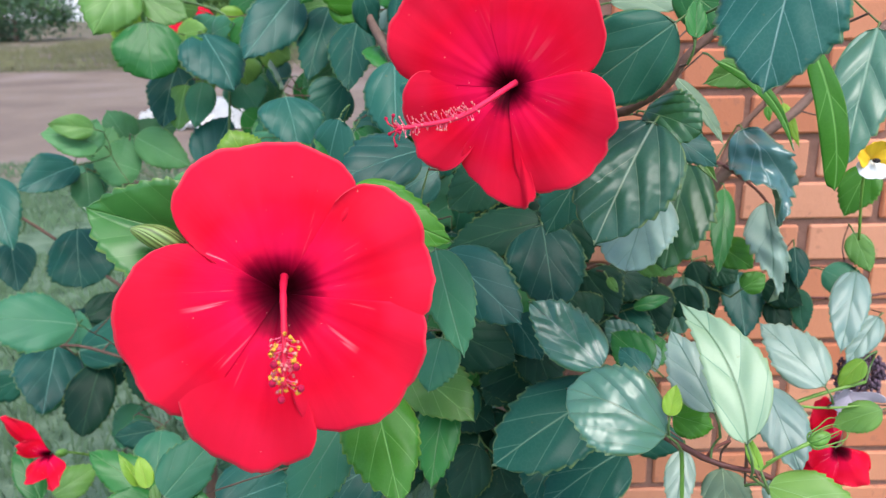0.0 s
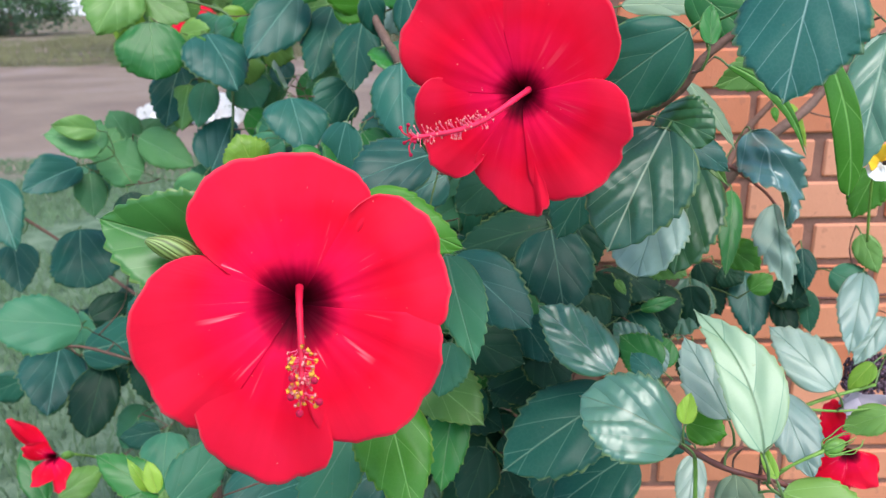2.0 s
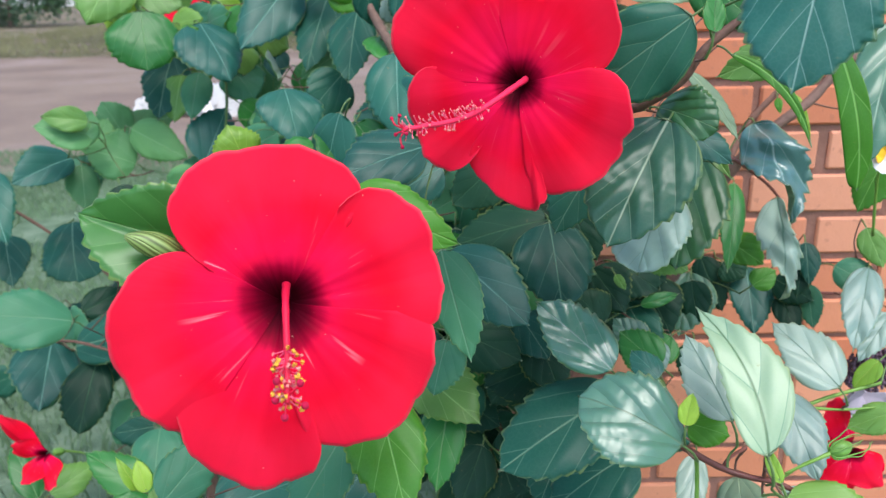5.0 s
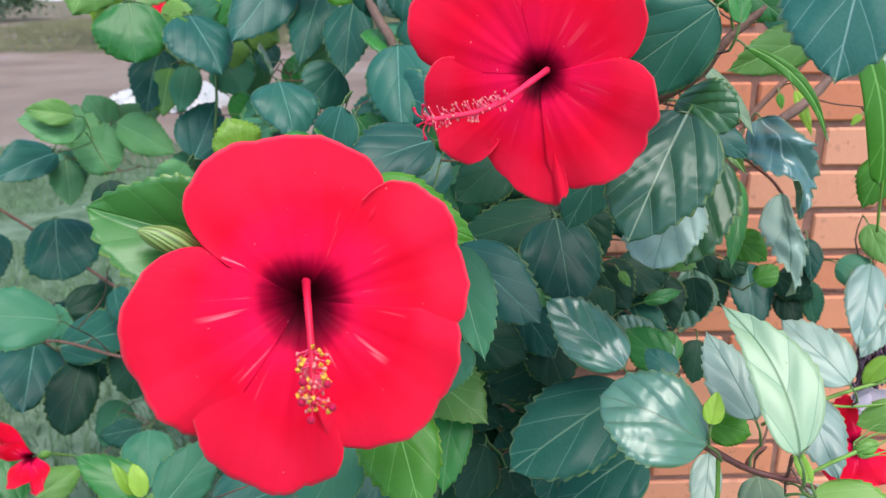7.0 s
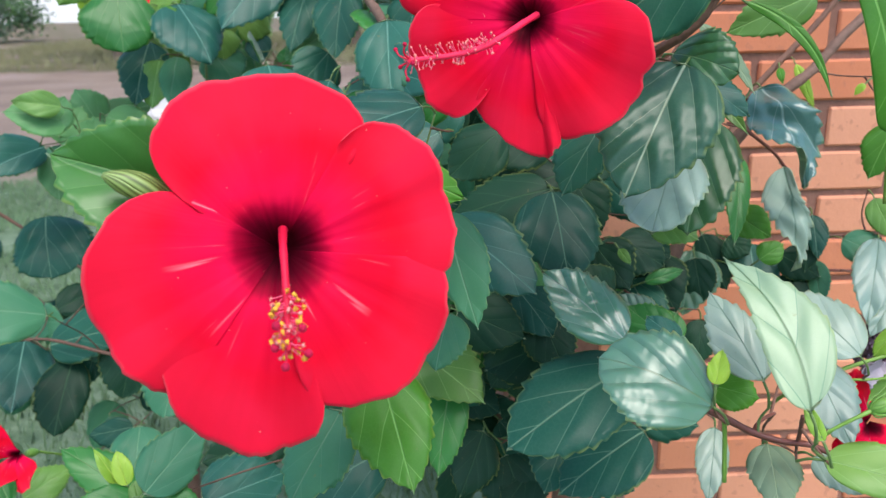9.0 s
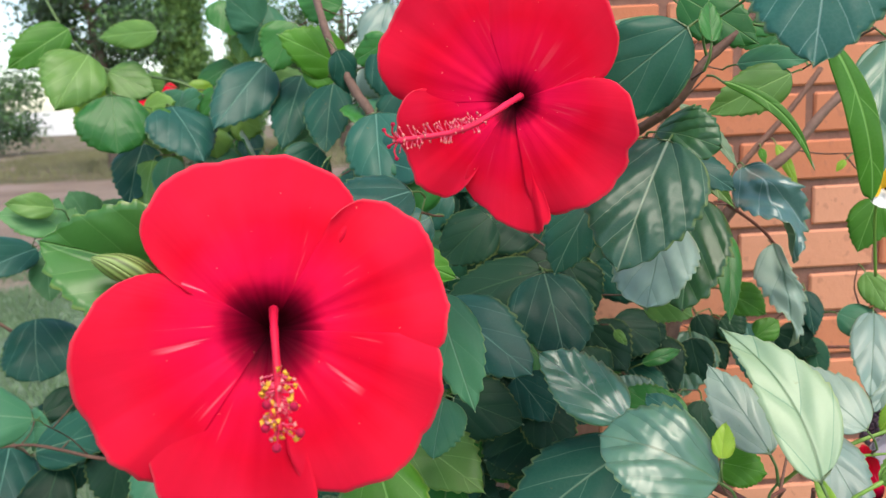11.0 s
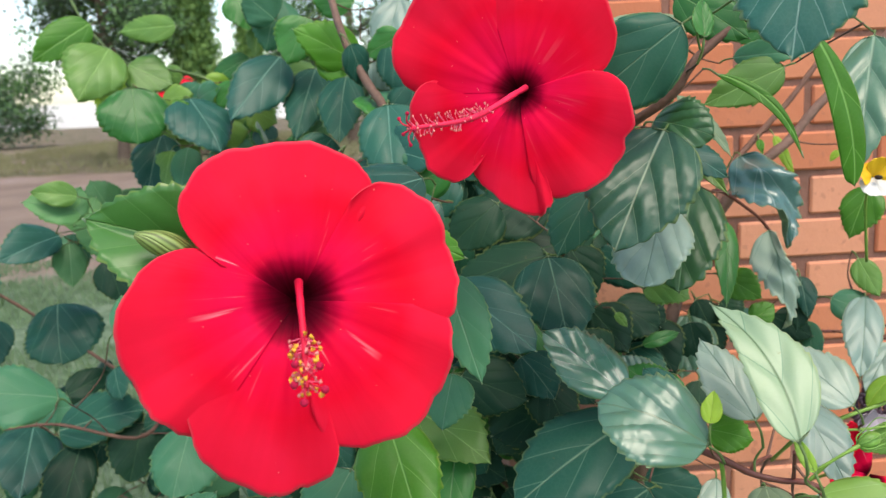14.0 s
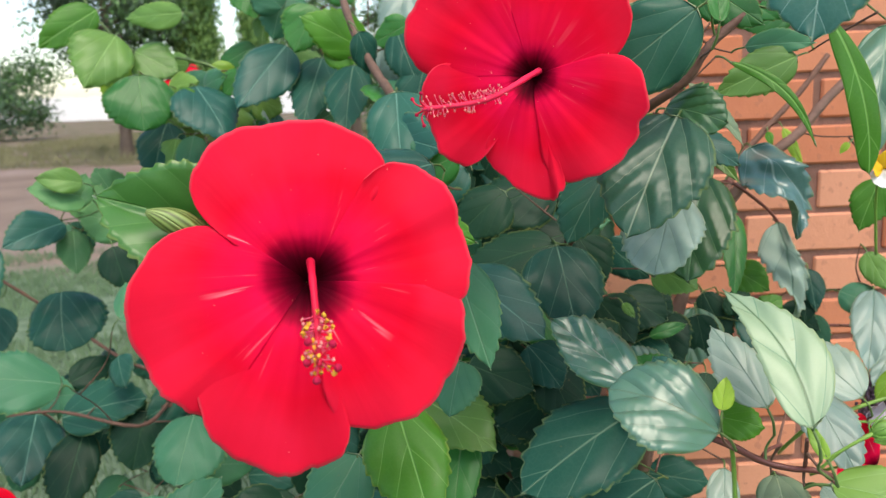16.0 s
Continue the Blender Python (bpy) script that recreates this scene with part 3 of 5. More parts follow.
def broad_petal(flower, frame_axes, centre, ccw, cw, reach, shoulders, layer=0, power=3.5, deep=0.022, throat=0.17, wave=0.09, recurve=0.05, dent=0.0, seed=0, mat=None):
    """One petal of an open bloom, spread about its middle angle: ccw and cw are its half widths in degrees,
    shoulders the share of its length that each side edge lacks, layer how far it lies over its neighbours."""
    r = random.Random(seed)
    c, right, up, n = frame_axes
    nu, nv = 32, 47
    u = np.linspace(0, 1, nu)[:, None]
    v = np.linspace(-1, 1, nv)[None, :]
    a = np.radians(np.where(v > 0, v * ccw, v * cw))
    p1, p2, p3 = [r.uniform(0, 6.28) for _ in range(3)]
    lack = np.where(v > 0, shoulders[0], shoulders[1]) * np.abs(v) ** power + 0.10 * np.abs(v) ** 14
    rim = 1 - lack + 0.011 * np.sin(v * 5 + p1) + 0.008 * np.sin(v * 11 + p2) + 0.005 * np.sin(v * 23 + p3) + 0.004 * np.sin(v * 47 + p1) * np.sin(v * 9 + p2) - dent * np.exp(-((v - 0.25) / 0.07) ** 2)
    rad = (0.003 + 0.997 * u) * (1 + (rim - 1) * u ** 1.5)
    x, y = rad * np.sin(a), rad * np.cos(a)
    z = -deep * np.exp(-(rad * reach / (0.1 * throat)) ** 1.25) - recurve * reach * (rad * reach / 0.1) ** 3
    z = z + layer * 0.0020
    z = z + wave * reach * u ** 4 * (0.30 * np.abs(v) ** 2 * np.sin(u * 5 + v * 3 + p1) + 0.30 * np.sin(v * 7 + p2))
    z = z + (1 - v ** 2) ** 1.5 * reach * u * 2 * (0.018 * np.sin(v * 5 + p3) * (1.2 - u) + 0.004 * np.sin(v * 21 + p1) * (1.1 - u))
    mid = math.radians(centre)
    out, side = right * math.cos(mid) + up * math.sin(mid), -right * math.sin(mid) + up * math.cos(mid)
    g = c + reach * (x[..., None] * side + y[..., None] * out) + (z + 0 * u)[..., None] * n
    nn = grid_normals(g)
    if (nn[nu // 2, nv // 2] @ n) < 0:
        nn = -nn
    edge = np.stack([np.abs(v) + 0 * u, u + 0 * v], 2)
    return sheet("petal", g, nn, 0.0004, np.stack([x, y], 2), edge, [mat or PETAL], flower)


def blob(points, radius, seg=6, rings=4, squash=1.0):
    """Verts and faces of small rounded grains, joined."""
    verts, faces = [], []
    for p in points:
        o = len(verts)
        for i in range(rings + 1):
            a = math.pi * i / rings
            for j in range(seg):
                b = 2 * math.pi * j / seg
                verts.append((p[0] + radius * math.sin(a) * math.cos(b), p[1] + radius * math.sin(a) * math.sin(b), p[2] + radius * squash * math.cos(a)))
        for i in range(rings):
            for j in range(seg):
                k = (j + 1) % seg
                faces.append((o + i * seg + j, o + i * seg + k, o + (i + 1) * seg + k, o + (i + 1) * seg + j))
    return verts, faces


def stamens(flower, path, mat, grains, spread, start, pollen, seed, stigma_size=0.0021, facing=None):
    """The long column with its anther stalks, and five round stigmas at its end."""
    r = random.Random(seed)
    off = np.array(flower.location)
    verts, faces = tube_points(path, [0.0028, 0.0022, 0.0019, 0.0014], 10)
    col = raw("staminal_column", np.array(verts) - off, faces, [mat], flower, "slender red staminal column")
    p = np.array(path, dtype=float)
    seg = np.linspace(0, len(p) - 1, 60)
    line = np.stack([np.interp(seg, range(len(p)), p[:, k]) for k in range(3)], 1)
    tips, sv, sf = [], [], []
    for k in range(grains):
        i = int(60 * (start + (0.97 - start) * r.random()))
        i = min(i, 58)
        w = unit(line[i + 1] - line[i])
        u = unit(np.cross(w, (0.3, 0.4, 0.8)))
        a = r.uniform(0, 6.28)
        d = u * math.cos(a) + np.cross(w, u) * math.sin(a) + w * 0.5
        e = line[i] + unit(d) * spread * r.uniform(0.7, 1.15)
        tips.append(e)
        tv, tf = tube_points([line[i], (line[i] + e) / 2 + w * 0.0004, e], [0.00035, 0.0003, 0.0003], 4)
        sf += [tuple(q + len(sv) for q in face) for face in tf]
        sv += tv
    raw("filament", np.array(sv) - off, sf, [COLUMN_PINK], col).matrix_parent_inverse = Matrix()
    half = len(tips) // 2
    for pts, m, size in ((tips[:half], pollen[0], stigma_size * 0.55), (tips[half:], pollen[1], stigma_size * 0.42)):
        bv, bf = blob(pts, size)
        bv = [np.array(q) + size * 0.55 * np.array((r.gauss(0, 1), r.gauss(0, 1), r.gauss(0, 1))) * 0.6 for q in bv]
        raw("pollen", np.array(bv) - off, bf, [m], col, "yellow and pink pollen grains")
    end = p[-1] - (0.004 * unit(p[-1] - p[-2]) if facing else 0.0)
    w = unit(facing or p[-1] - p[-2])
    u = unit(np.cross(w, (0.2, 0.3, 0.9)))
    for k in range(5):
        a = 2 * math.pi * k / 5 + 0.4
        d = u * math.cos(a) + np.cross(w, u) * math.sin(a)
        e = end + d * (0.0105 if k else 0.006) + w * 0.003
        tv, tf = tube_points([end - w * 0.002, end + d * 0.005 + w * 0.003, e], [0.0007, 0.0006, 0.0006], 6)
        raw("style", np.array(tv) - off, tf, [COLUMN], col)
        bv, bf = blob([e], stigma_size, 10, 8)
        raw("stigma", np.array(bv) - off, bf, [STIGMA], col, "velvety crimson stigma")


def calyx(flower, throat, normal, size=1.0):
    """Green cup and stalk behind the petals."""
    c, n = np.array(throat, dtype=float), unit(normal)
    off = np.array(flower.location)
    path = [c - n * 0.027 * size, c - n * 0.034 * size, c - n * 0.042 * size, c - n * 0.05 * size]
    verts, faces = tube_points(path, [0.004 * size, 0.0068 * size, 0.006 * size, 0.002 * size], 10)
    raw("calyx", np.array(verts) - off, faces, [SEPAL], flower, "green calyx")
    end = c - n * 0.05 * size
    verts, faces = tube_points([end, end - n * 0.03 + np.array((0, 0.005, -0.01)), end - n * 0.06 + np.array((0, 0.02, -0.03))], [0.0018, 0.0016, 0.002], 6)
    raw("flower_stalk", np.array(verts) - off, faces, [GREEN_STEM], flower)


def bud(base, tip, thick, mat, label, twist=1.4, bracts=0):
    """A furled pointed bud of five wrapped sepals."""
    b, t = np.array(base, dtype=float), np.array(tip, dtype=float)
    length = np.linalg.norm(t - b)
    ax = (t - b) / length
    ob = thing("flower_bud", base, label, "flower bud", "hibiscus buds")
    u0 = unit(np.cross(ax, (0.2, 0.5, 0.8)))
    v0 = np.cross(ax, u0)
    for k in range(5):
        s = np.linspace(0, 1, 14)[:, None]
        a = np.linspace(-0.75, 0.75, 7)[None, :]
        ang = 2 * math.pi * k / 5 + a + twist * s
        rad = thick / 2 * np.sin(np.pi * np.clip(s * 0.92 + 0.06, 0, 1)) ** 0.75 * (1 + 0.10 * np.cos(a * 2.0)) + 0.0004
        g = b + (ax * length)[None, None, :] * (s + 0 * a)[..., None] + (rad * np.cos(ang))[..., None] * u0 + (rad * np.sin(ang))[..., None] * v0
        n = unit(u0) * np.cos(ang)[..., None] + v0 * np.sin(ang)[..., None]
        flat = np.stack([a + 0 * s, s + 0 * a], 2)
        sheet("sepal", g, n, 0.0004, flat * 0.2, flat, [mat], ob)
    verts, faces = tube_points([b + ax * 0.003, b - ax * 0.012, b - ax * 0.03 + np.array((0, 0.006, -0.006))], [0.20 * thick, 0.11 * thick, 0.10 * thick], 7)
    raw("bud_stalk", np.array(verts) - b, faces, [GREEN_STEM], ob)
    for k in range(bracts):
        a = 2 * math.pi * k / bracts
        d = u0 * math.cos(a) + v0 * math.sin(a)
        line = [b, b + d * thick * 0.55 + ax * length * 0.15, b + d * thick * 0.75 + ax * length * 0.7, b + d * thick * (0.7 + 0.15 * (k % 3)) + ax * length * (1.2 + 0.2 * (k % 2)), b + d * thick * 0.4 + ax * length * (1.45 + 0.2 * (k % 3))]
        verts, faces = tube_points(line, [0.0006, 0.0006, 0.0004, 0.0002], 5)
        raw("bract", np.array(verts) - b, faces, [SEPAL], ob)
    return ob


# hibiscus shrub at the wall: wood first, then its leaves
shrub = thing("hibiscus_shrub", (0.14, 0.95, 0.0), "dense green hibiscus shrub growing against the brick wall", "shrub")
branch("trunk", [(0.14, 0.95, -0.02), (0.15, 0.95, 0.3), (0.14, 0.92, 0.55), (0.135, 0.90, 0.72)], [0.02, 0.016, 0.012, 0.009], BARK, shrub)
branch("branch", [(0.135, 0.90, 0.72), (0.130, 0.885, 0.778), (0.122, 0.811, 0.862), (0.133, 0.687, 0.950), (0.152, 0.653, 0.968), (0.176, 0.639, 0.987), (0.194, 0.637, 1.013), (0.224, 0.644, 1.037), (0.268, 0.666, 1.074), (0.313, 0.698, 1.109)], [0.008, 0.006, 0.0042, 0.0036, 0.0034, 0.003], BARK, shrub)
branch("branch", [(0.2, 0.98, -0.02), (0.24, 1.0, 0.4), (0.296, 1.010, 0.689), (0.348, 1.001, 0.822), (0.391, 0.973, 0.891), (0.436, 0.983, 0.923), (0.477, 0.996, 0.963), (0.547, 1.014, 1.020), (0.617, 1.035, 1.085)], [0.014, 0.010, 0.0075, 0.0068, 0.0062, 0.006, 0.006], BARK_GREY, shrub)
branch("branch", [(0.355, 1.022, 0.825), (0.389, 1.051, 0.882), (0.434, 1.065, 0.928), (0.480, 1.078, 0.970), (0.525, 1.094, 1.019)], [0.005, 0.0045, 0.004, 0.004], BARK, shrub)
branch("branch", [(0.1, 1.0, -0.02), (0.05, 1.02, 0.4), (-0.006, 1.045, 0.746), (-0.053, 1.076, 0.911), (-0.065, 1.048, 0.983), (-0.083, 1.067, 1.014), (-0.106, 1.100, 1.056), (-0.123, 1.134, 1.100), (-0.143, 1.206, 1.170)], [0.012, 0.009, 0.007, 0.0062, 0.006, 0.0055, 0.005], BARK_GREY, shrub)
branch("branch", [(0.05, 1.02, 0.4), (-0.031, 1.054, 0.678), (-0.088, 1.119, 0.725), (-0.156, 1.159, 0.793), (-0.193, 1.203, 0.837)], [0.006, 0.005, 0.0045, 0.004, 0.003], BARK, shrub)
branch("branch", [(0.14, 0.93, 0.5), (0.131, 0.748, 0.661), (0.149, 0.613, 0.711), (0.166, 0.530, 0.736), (0.194, 0.521, 0.723), (0.213, 0.515, 0.719), (0.227, 0.506, 0.721), (0.246, 0.503, 0.713), (0.282, 0.501, 0.704)], [0.0055, 0.0042, 0.0028, 0.0024, 0.0021, 0.0019, 0.0017], TWIG_RED, shrub, "reddish-brown young twig")
branch("twig", [(0.222, 0.515, 0.717), (0.217, 0.504, 0.732), (0.210, 0.490, 0.752)], [0.0016, 0.0014, 0.0014], TWIG_RED, shrub)
branch("twig", [(0.194, 0.521, 0.723), (0.205, 0.536, 0.723), (0.224, 0.555, 0.718)], [0.0018, 0.0015, 0.0012], TWIG_RED, shrub)
branch("twig", [(0.176, 0.528, 0.730), (0.180, 0.533, 0.712), (0.182, 0.532, 0.678)], [0.0017, 0.0016, 0.0017], GREEN_STEM, shrub)
branch("twig", [(0.228, 0.506, 0.722), (0.241, 0.501, 0.738), (0.258, 0.495, 0.752)], [0.0012, 0.0010, 0.0010], GREEN_STEM, shrub)
branch("twig", [(0.331, 0.781, 0.600), (0.321, 0.701, 0.665), (0.337, 0.702, 0.669), (0.365, 0.705, 0.678), (0.414, 0.709, 0.690)], [0.002, 0.002, 0.002, 0.0018], GREEN_STEM, shrub)
branch("twig", [(0.337, 0.702, 0.669), (0.376, 0.701, 0.666), (0.413, 0.702, 0.668)], [0.0015, 0.0013, 0.001], GREEN_STEM, shrub)
branch("twig", [(0.311, 0.906, 0.874), (0.317, 0.886, 0.874), (0.363, 0.907, 0.843), (0.388, 0.920, 0.819)], [0.0025, 0.002, 0.0016], TWIG_RED, shrub)
branch("twig", [(0.333, 1.009, 0.685), (0.424, 1.008, 0.680), (0.485, 1.005, 0.668), (0.548, 1.023, 0.659), (0.609, 1.025, 0.664)], [0.0028, 0.0024, 0.002, 0.002], TWIG_RED, shrub)
branch("branch", [(0.10, 0.98, 0.45), (-0.036, 0.898, 0.661), (-0.063, 0.727, 0.760), (-0.094, 0.570, 0.838), (-0.111, 0.525, 0.858)], [0.006, 0.005, 0.0035, 0.0028], BARK, shrub)
branch("branch", [(0.122, 0.811, 0.862), (0.083, 0.700, 0.929), (0.049, 0.616, 0.983)], [0.0035, 0.003, 0.0025], GREEN_STEM, shrub)

leaf((0.171, 0.600, 1.038), (0.106, 0.609, 0.988), 0.066, (-0.244, -0.960, 0.138), DARK, 0.1, 0.08, teeth=0.3, blunt=0.38)
leaf((0.169, 0.634, 0.961), (0.114, 0.580, 0.874), 0.081, (-0.216, -0.767, 0.604), STRIPE, 0.12, 0.12, blunt=0.22)
leaf((0.187, 0.693, 0.894), (0.155, 0.647, 0.828), 0.067, (-0.271, -0.725, 0.633), SILVER_SKYLIT, 0.1, 0.1, crumple=.2, blunt=0.30)
leaf((0.250, 0.800, 0.895), (0.214, 0.734, 0.800), 0.078, (-0.299, -0.731, 0.613), GREEN_GLOSS, 0.2, 0.12, teeth=1.5, blunt=0.20)
leaf((0.350, 0.967, 0.830), (0.324, 0.892, 0.738), 0.031, (0.071, -0.784, 0.617), MID, 0.2, 0.1)
leaf((0.166, 0.657, 0.966), (0.204, 0.622, 0.953), 0.046, (-0.500, -0.717, 0.480), GREEN_GLOSS, 0.15, 0.25, blunt=0.3)
leaf((0.213, 0.740, 0.986), (0.250, 0.701, 0.929), 0.018, (0.130, -0.772, 0.622), UNDER, 0.1, 0.15)
leaf((0.191, 0.704, 0.944), (0.238, 0.678, 0.914), 0.033, (-0.094, -0.815, 0.571), BLUE, 0.15, 0.15)
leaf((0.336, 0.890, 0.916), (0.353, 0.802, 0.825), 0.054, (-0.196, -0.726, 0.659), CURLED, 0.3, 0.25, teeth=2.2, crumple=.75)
leaf((0.382, 0.916, 0.824), (0.368, 0.831, 0.730), 0.037, (-0.196, -0.689, 0.698), SILVER_SKYLIT, 0.35, 0.2, teeth=2.6, crumple=.8)
leaf((0.434, 0.940, 0.760), (0.431, 0.910, 0.714), 0.026, (-0.346, -0.771, 0.535), DARK, 0.15, 0.1)
leaf((0.199, 0.471, 1.073), (0.178, 0.445, 1.002), 0.070, (-0.411, -0.809, 0.421), VEINED, 0.1, 0.08)
leaf((0.264, 0.594, 1.028), (0.295, 0.584, 0.913), 0.023, (-0.008, -0.995, 0.095), BRIGHT, 0.12, 0.12, teeth=0, sway=-.05, blunt=0.5)
leaf((0.372, 0.700, 1.030), (0.324, 0.633, 0.919), 0.050, (-0.381, -0.705, 0.599), STRIPEPALE, 0.15, 0.1)
leaf((0.476, 0.873, 0.875), (0.450, 0.864, 0.817), 0.044, (-0.576, -0.726, 0.376), BRIGHT, 0.12, 0.1)
leaf((0.154, 0.763, 1.053), (0.246, 0.755, 1.047), 0.025, (-0.023, -0.772, 0.635), UNDER, 0.1, 0.1)
leaf((0.183, 0.589, 1.026), (0.185, 0.601, 1.055), 0.016, (0.062, -0.920, 0.388), MID, 0.25, 0)
leaf((0.188, 0.668, 1.067), (0.236, 0.636, 1.026), 0.040, (-0.419, -0.879, 0.227), MID, 0.15, 0.15)
leaf((0.239, 0.712, 1.003), (0.301, 0.674, 0.928), 0.011, (-0.215, -0.929, 0.302), BRIGHT, 0.25, 0.1, teeth=0, sway=-.12)
leaf((0.333, 0.781, 1.008), (0.256, 0.793, 0.974), 0.043, (-0.227, -0.958, 0.172), YOUNG, 0.15, 0.1)
leaf((0.291, 0.807, 1.019), (0.349, 0.777, 1.019), 0.026, (-0.446, -0.860, 0.249), TEAL, 0.15, 0.2)
leaf((0.273, 0.796, 1.057), (0.332, 0.763, 1.047), 0.024, (-0.430, -0.870, 0.243), MID, 0.15, 0.1)
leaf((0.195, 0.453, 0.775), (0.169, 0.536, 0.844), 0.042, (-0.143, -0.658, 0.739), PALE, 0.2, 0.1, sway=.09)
leaf((0.197, 0.519, 0.762), (0.175, 0.572, 0.807), 0.038, (-0.087, -0.667, 0.740), SILVER_SKYLIT, 0.1, 0.08)
leaf((0.268, 0.606, 0.740), (0.280, 0.546, 0.692), 0.042, (-0.169, -0.631, 0.757), SILVER_SKYLIT, 0.1, 0.1)
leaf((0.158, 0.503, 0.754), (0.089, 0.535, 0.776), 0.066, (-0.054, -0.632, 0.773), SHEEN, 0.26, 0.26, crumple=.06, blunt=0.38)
leaf((0.159, 0.692, 0.695), (0.040, 0.647, 0.639), 0.087, (-0.171, -0.566, 0.806), DARK, 0.12, 0.1, blunt=0.22)
leaf((0.188, 0.738, 0.600), (0.097, 0.706, 0.552), 0.077, (-0.250, -0.525, 0.814), DARK, 0.12, 0.1)
leaf((-0.004, 0.754, 0.817), (0.070, 0.683, 0.767), 0.064, (-0.172, -0.683, 0.710), BLUE, 0.12, 0.1, blunt=0.20)
leaf((0.008, 0.830, 0.697), (0.077, 0.801, 0.674), 0.068, (-0.159, -0.813, 0.561), SHADED, 0.1, 0.1)
leaf((0.103, 0.813, 0.828), (0.110, 0.744, 0.752), 0.082, (-0.015, -0.741, 0.671), DARK, 0.14, 0.1)
leaf((0.145, 0.670, 0.727), (0.080, 0.722, 0.775), 0.058, (0.017, -0.673, 0.739), GLOSSY, 0.16, 0.08)
leaf((0.108, 0.831, 0.825), (0.000, 0.837, 0.793), 0.060, (-0.236, -0.723, 0.649), SHADED, 0.1, 0.1)
leaf((0.222, 0.780, 0.675), (0.183, 0.815, 0.702), 0.046, (-0.347, -0.787, 0.510), MID, 0.1, 0.1)
leaf((0.171, 0.614, 0.748), (0.152, 0.639, 0.762), 0.026, (-0.143, -0.545, 0.826), BLUE, 0.15, 0.1)
leaf((0.319, 1.009, 0.699), (0.294, 0.956, 0.629), 0.068, (-0.327, -0.688, 0.647), STRIPEPALE, 0.1, 0.1)
leaf((0.396, 1.018, 0.703), (0.389, 0.950, 0.631), 0.055, (-0.187, -0.702, 0.688), BLUE, 0.2, 0.1)
leaf((0.362, 1.037, 0.705), (0.368, 1.016, 0.649), 0.025, (-0.238, -0.913, 0.331), SHADED, 0.1, 0.1)
leaf((0.494, 0.901, 0.741), (0.451, 0.830, 0.665), 0.043, (-0.200, -0.659, 0.725), SILVER_SKYLIT, 0.2, 0.1)
leaf((0.368, 0.695, 0.692), (0.323, 0.758, 0.734), 0.054, (-0.178, -0.637, 0.750), SILVER_SKYLIT, 0.1, 0.1)
leaf((0.218, 0.643, 0.657), (0.199, 0.598, 0.614), 0.027, (-0.112, -0.659, 0.744), SILVER_SKYLIT, 0.1, 0.1)
leaf((0.216, 0.544, 0.700), (0.203, 0.490, 0.680), 0.036, (-0.124, -0.327, 0.937), UNDER, 0.15, 0.1)
leaf((0.231, 0.498, 0.715), (0.292, 0.468, 0.706), 0.035, (-0.191, -0.613, 0.767), YOUNG, 0.18, 0.12)
leaf((0.249, 0.540, 0.691), (0.269, 0.510, 0.678), 0.028, (-0.194, -0.505, 0.841), SILVER_SKYLIT, 0.15, 0.1)
leaf((0.208, 0.459, 0.752), (0.202, 0.477, 0.771), 0.009, (-0.337, -0.734, 0.589), LIME, 0.3, 0.05, teeth=0)
leaf((0.158, 0.503, 0.769), (0.165, 0.514, 0.789), 0.014, (-0.423, -0.716, 0.555), LIME, 0.25, 0.1)
leaf((0.174, 0.547, 0.746), (0.204, 0.538, 0.739), 0.031, (-0.077, -0.767, 0.638), BRIGHT, 0.1, 0.1)
leaf((0.411, 0.712, 0.713), (0.389, 0.712, 0.683), 0.020, (-0.611, -0.653, 0.448), LIME, 0.2, 0.1)
leaf((0.425, 0.692, 0.669), (0.386, 0.705, 0.643), 0.031, (-0.554, -0.635, 0.539), YOUNG, 0.2, 0.1)
leaf((-0.062, 0.598, 0.747), (-0.037, 0.527, 0.681), 0.063, (-0.002, -0.681, 0.733), BRIGHT, 0.12, 0.08)
leaf((-0.095, 0.624, 0.696), (-0.133, 0.573, 0.644), 0.056, (-0.045, -0.693, 0.720), TEAL, 0.1, 0.05)
leaf((-0.044, 0.766, 0.687), (0.028, 0.713, 0.648), 0.068, (-0.028, -0.613, 0.790), YOUNG, 0.12, 0.15)
leaf((-0.002, 0.756, 0.659), (-0.018, 0.694, 0.583), 0.048, (-0.199, -0.737, 0.646), MID, 0.12, 0.1)
leaf((-0.009, 0.669, 0.847), (0.015, 0.614, 0.765), 0.046, (-0.173, -0.842, 0.511), TEAL, 0.12, 0.1)
leaf((-0.005, 0.715, 0.741), (-0.018, 0.676, 0.701), 0.046, (-0.146, -0.690, 0.709), TEAL, 0.1, 0.1)
leaf((-0.081, 0.611, 0.909), (0.007, 0.602, 0.871), 0.049, (0.040, -0.946, 0.323), BRIGHT, 0.12, 0.15)
leaf((0.036, 0.838, 0.548), (0.006, 0.791, 0.495), 0.057, (0.209, -0.785, 0.583), SHADED, 0.1, 0.1)
leaf((0.063, 0.861, 0.502), (0.084, 0.821, 0.449), 0.083, (-0.068, -0.808, 0.585), SHADED, 0.1, 0.1)
leaf((0.126, 0.872, 0.640), (0.040, 0.862, 0.610), 0.074, (-0.130, -0.772, 0.622), SHADED, 0.1, 0.1)
leaf((-0.009, 0.935, 0.572), (0.062, 0.896, 0.536), 0.066, (-0.039, -0.714, 0.699), SHADED, 0.1, 0.1)
leaf((-0.073, 0.781, 0.562), (-0.157, 0.742, 0.533), 0.080, (0.069, -0.693, 0.718), DARK, 0.1, 0.1)
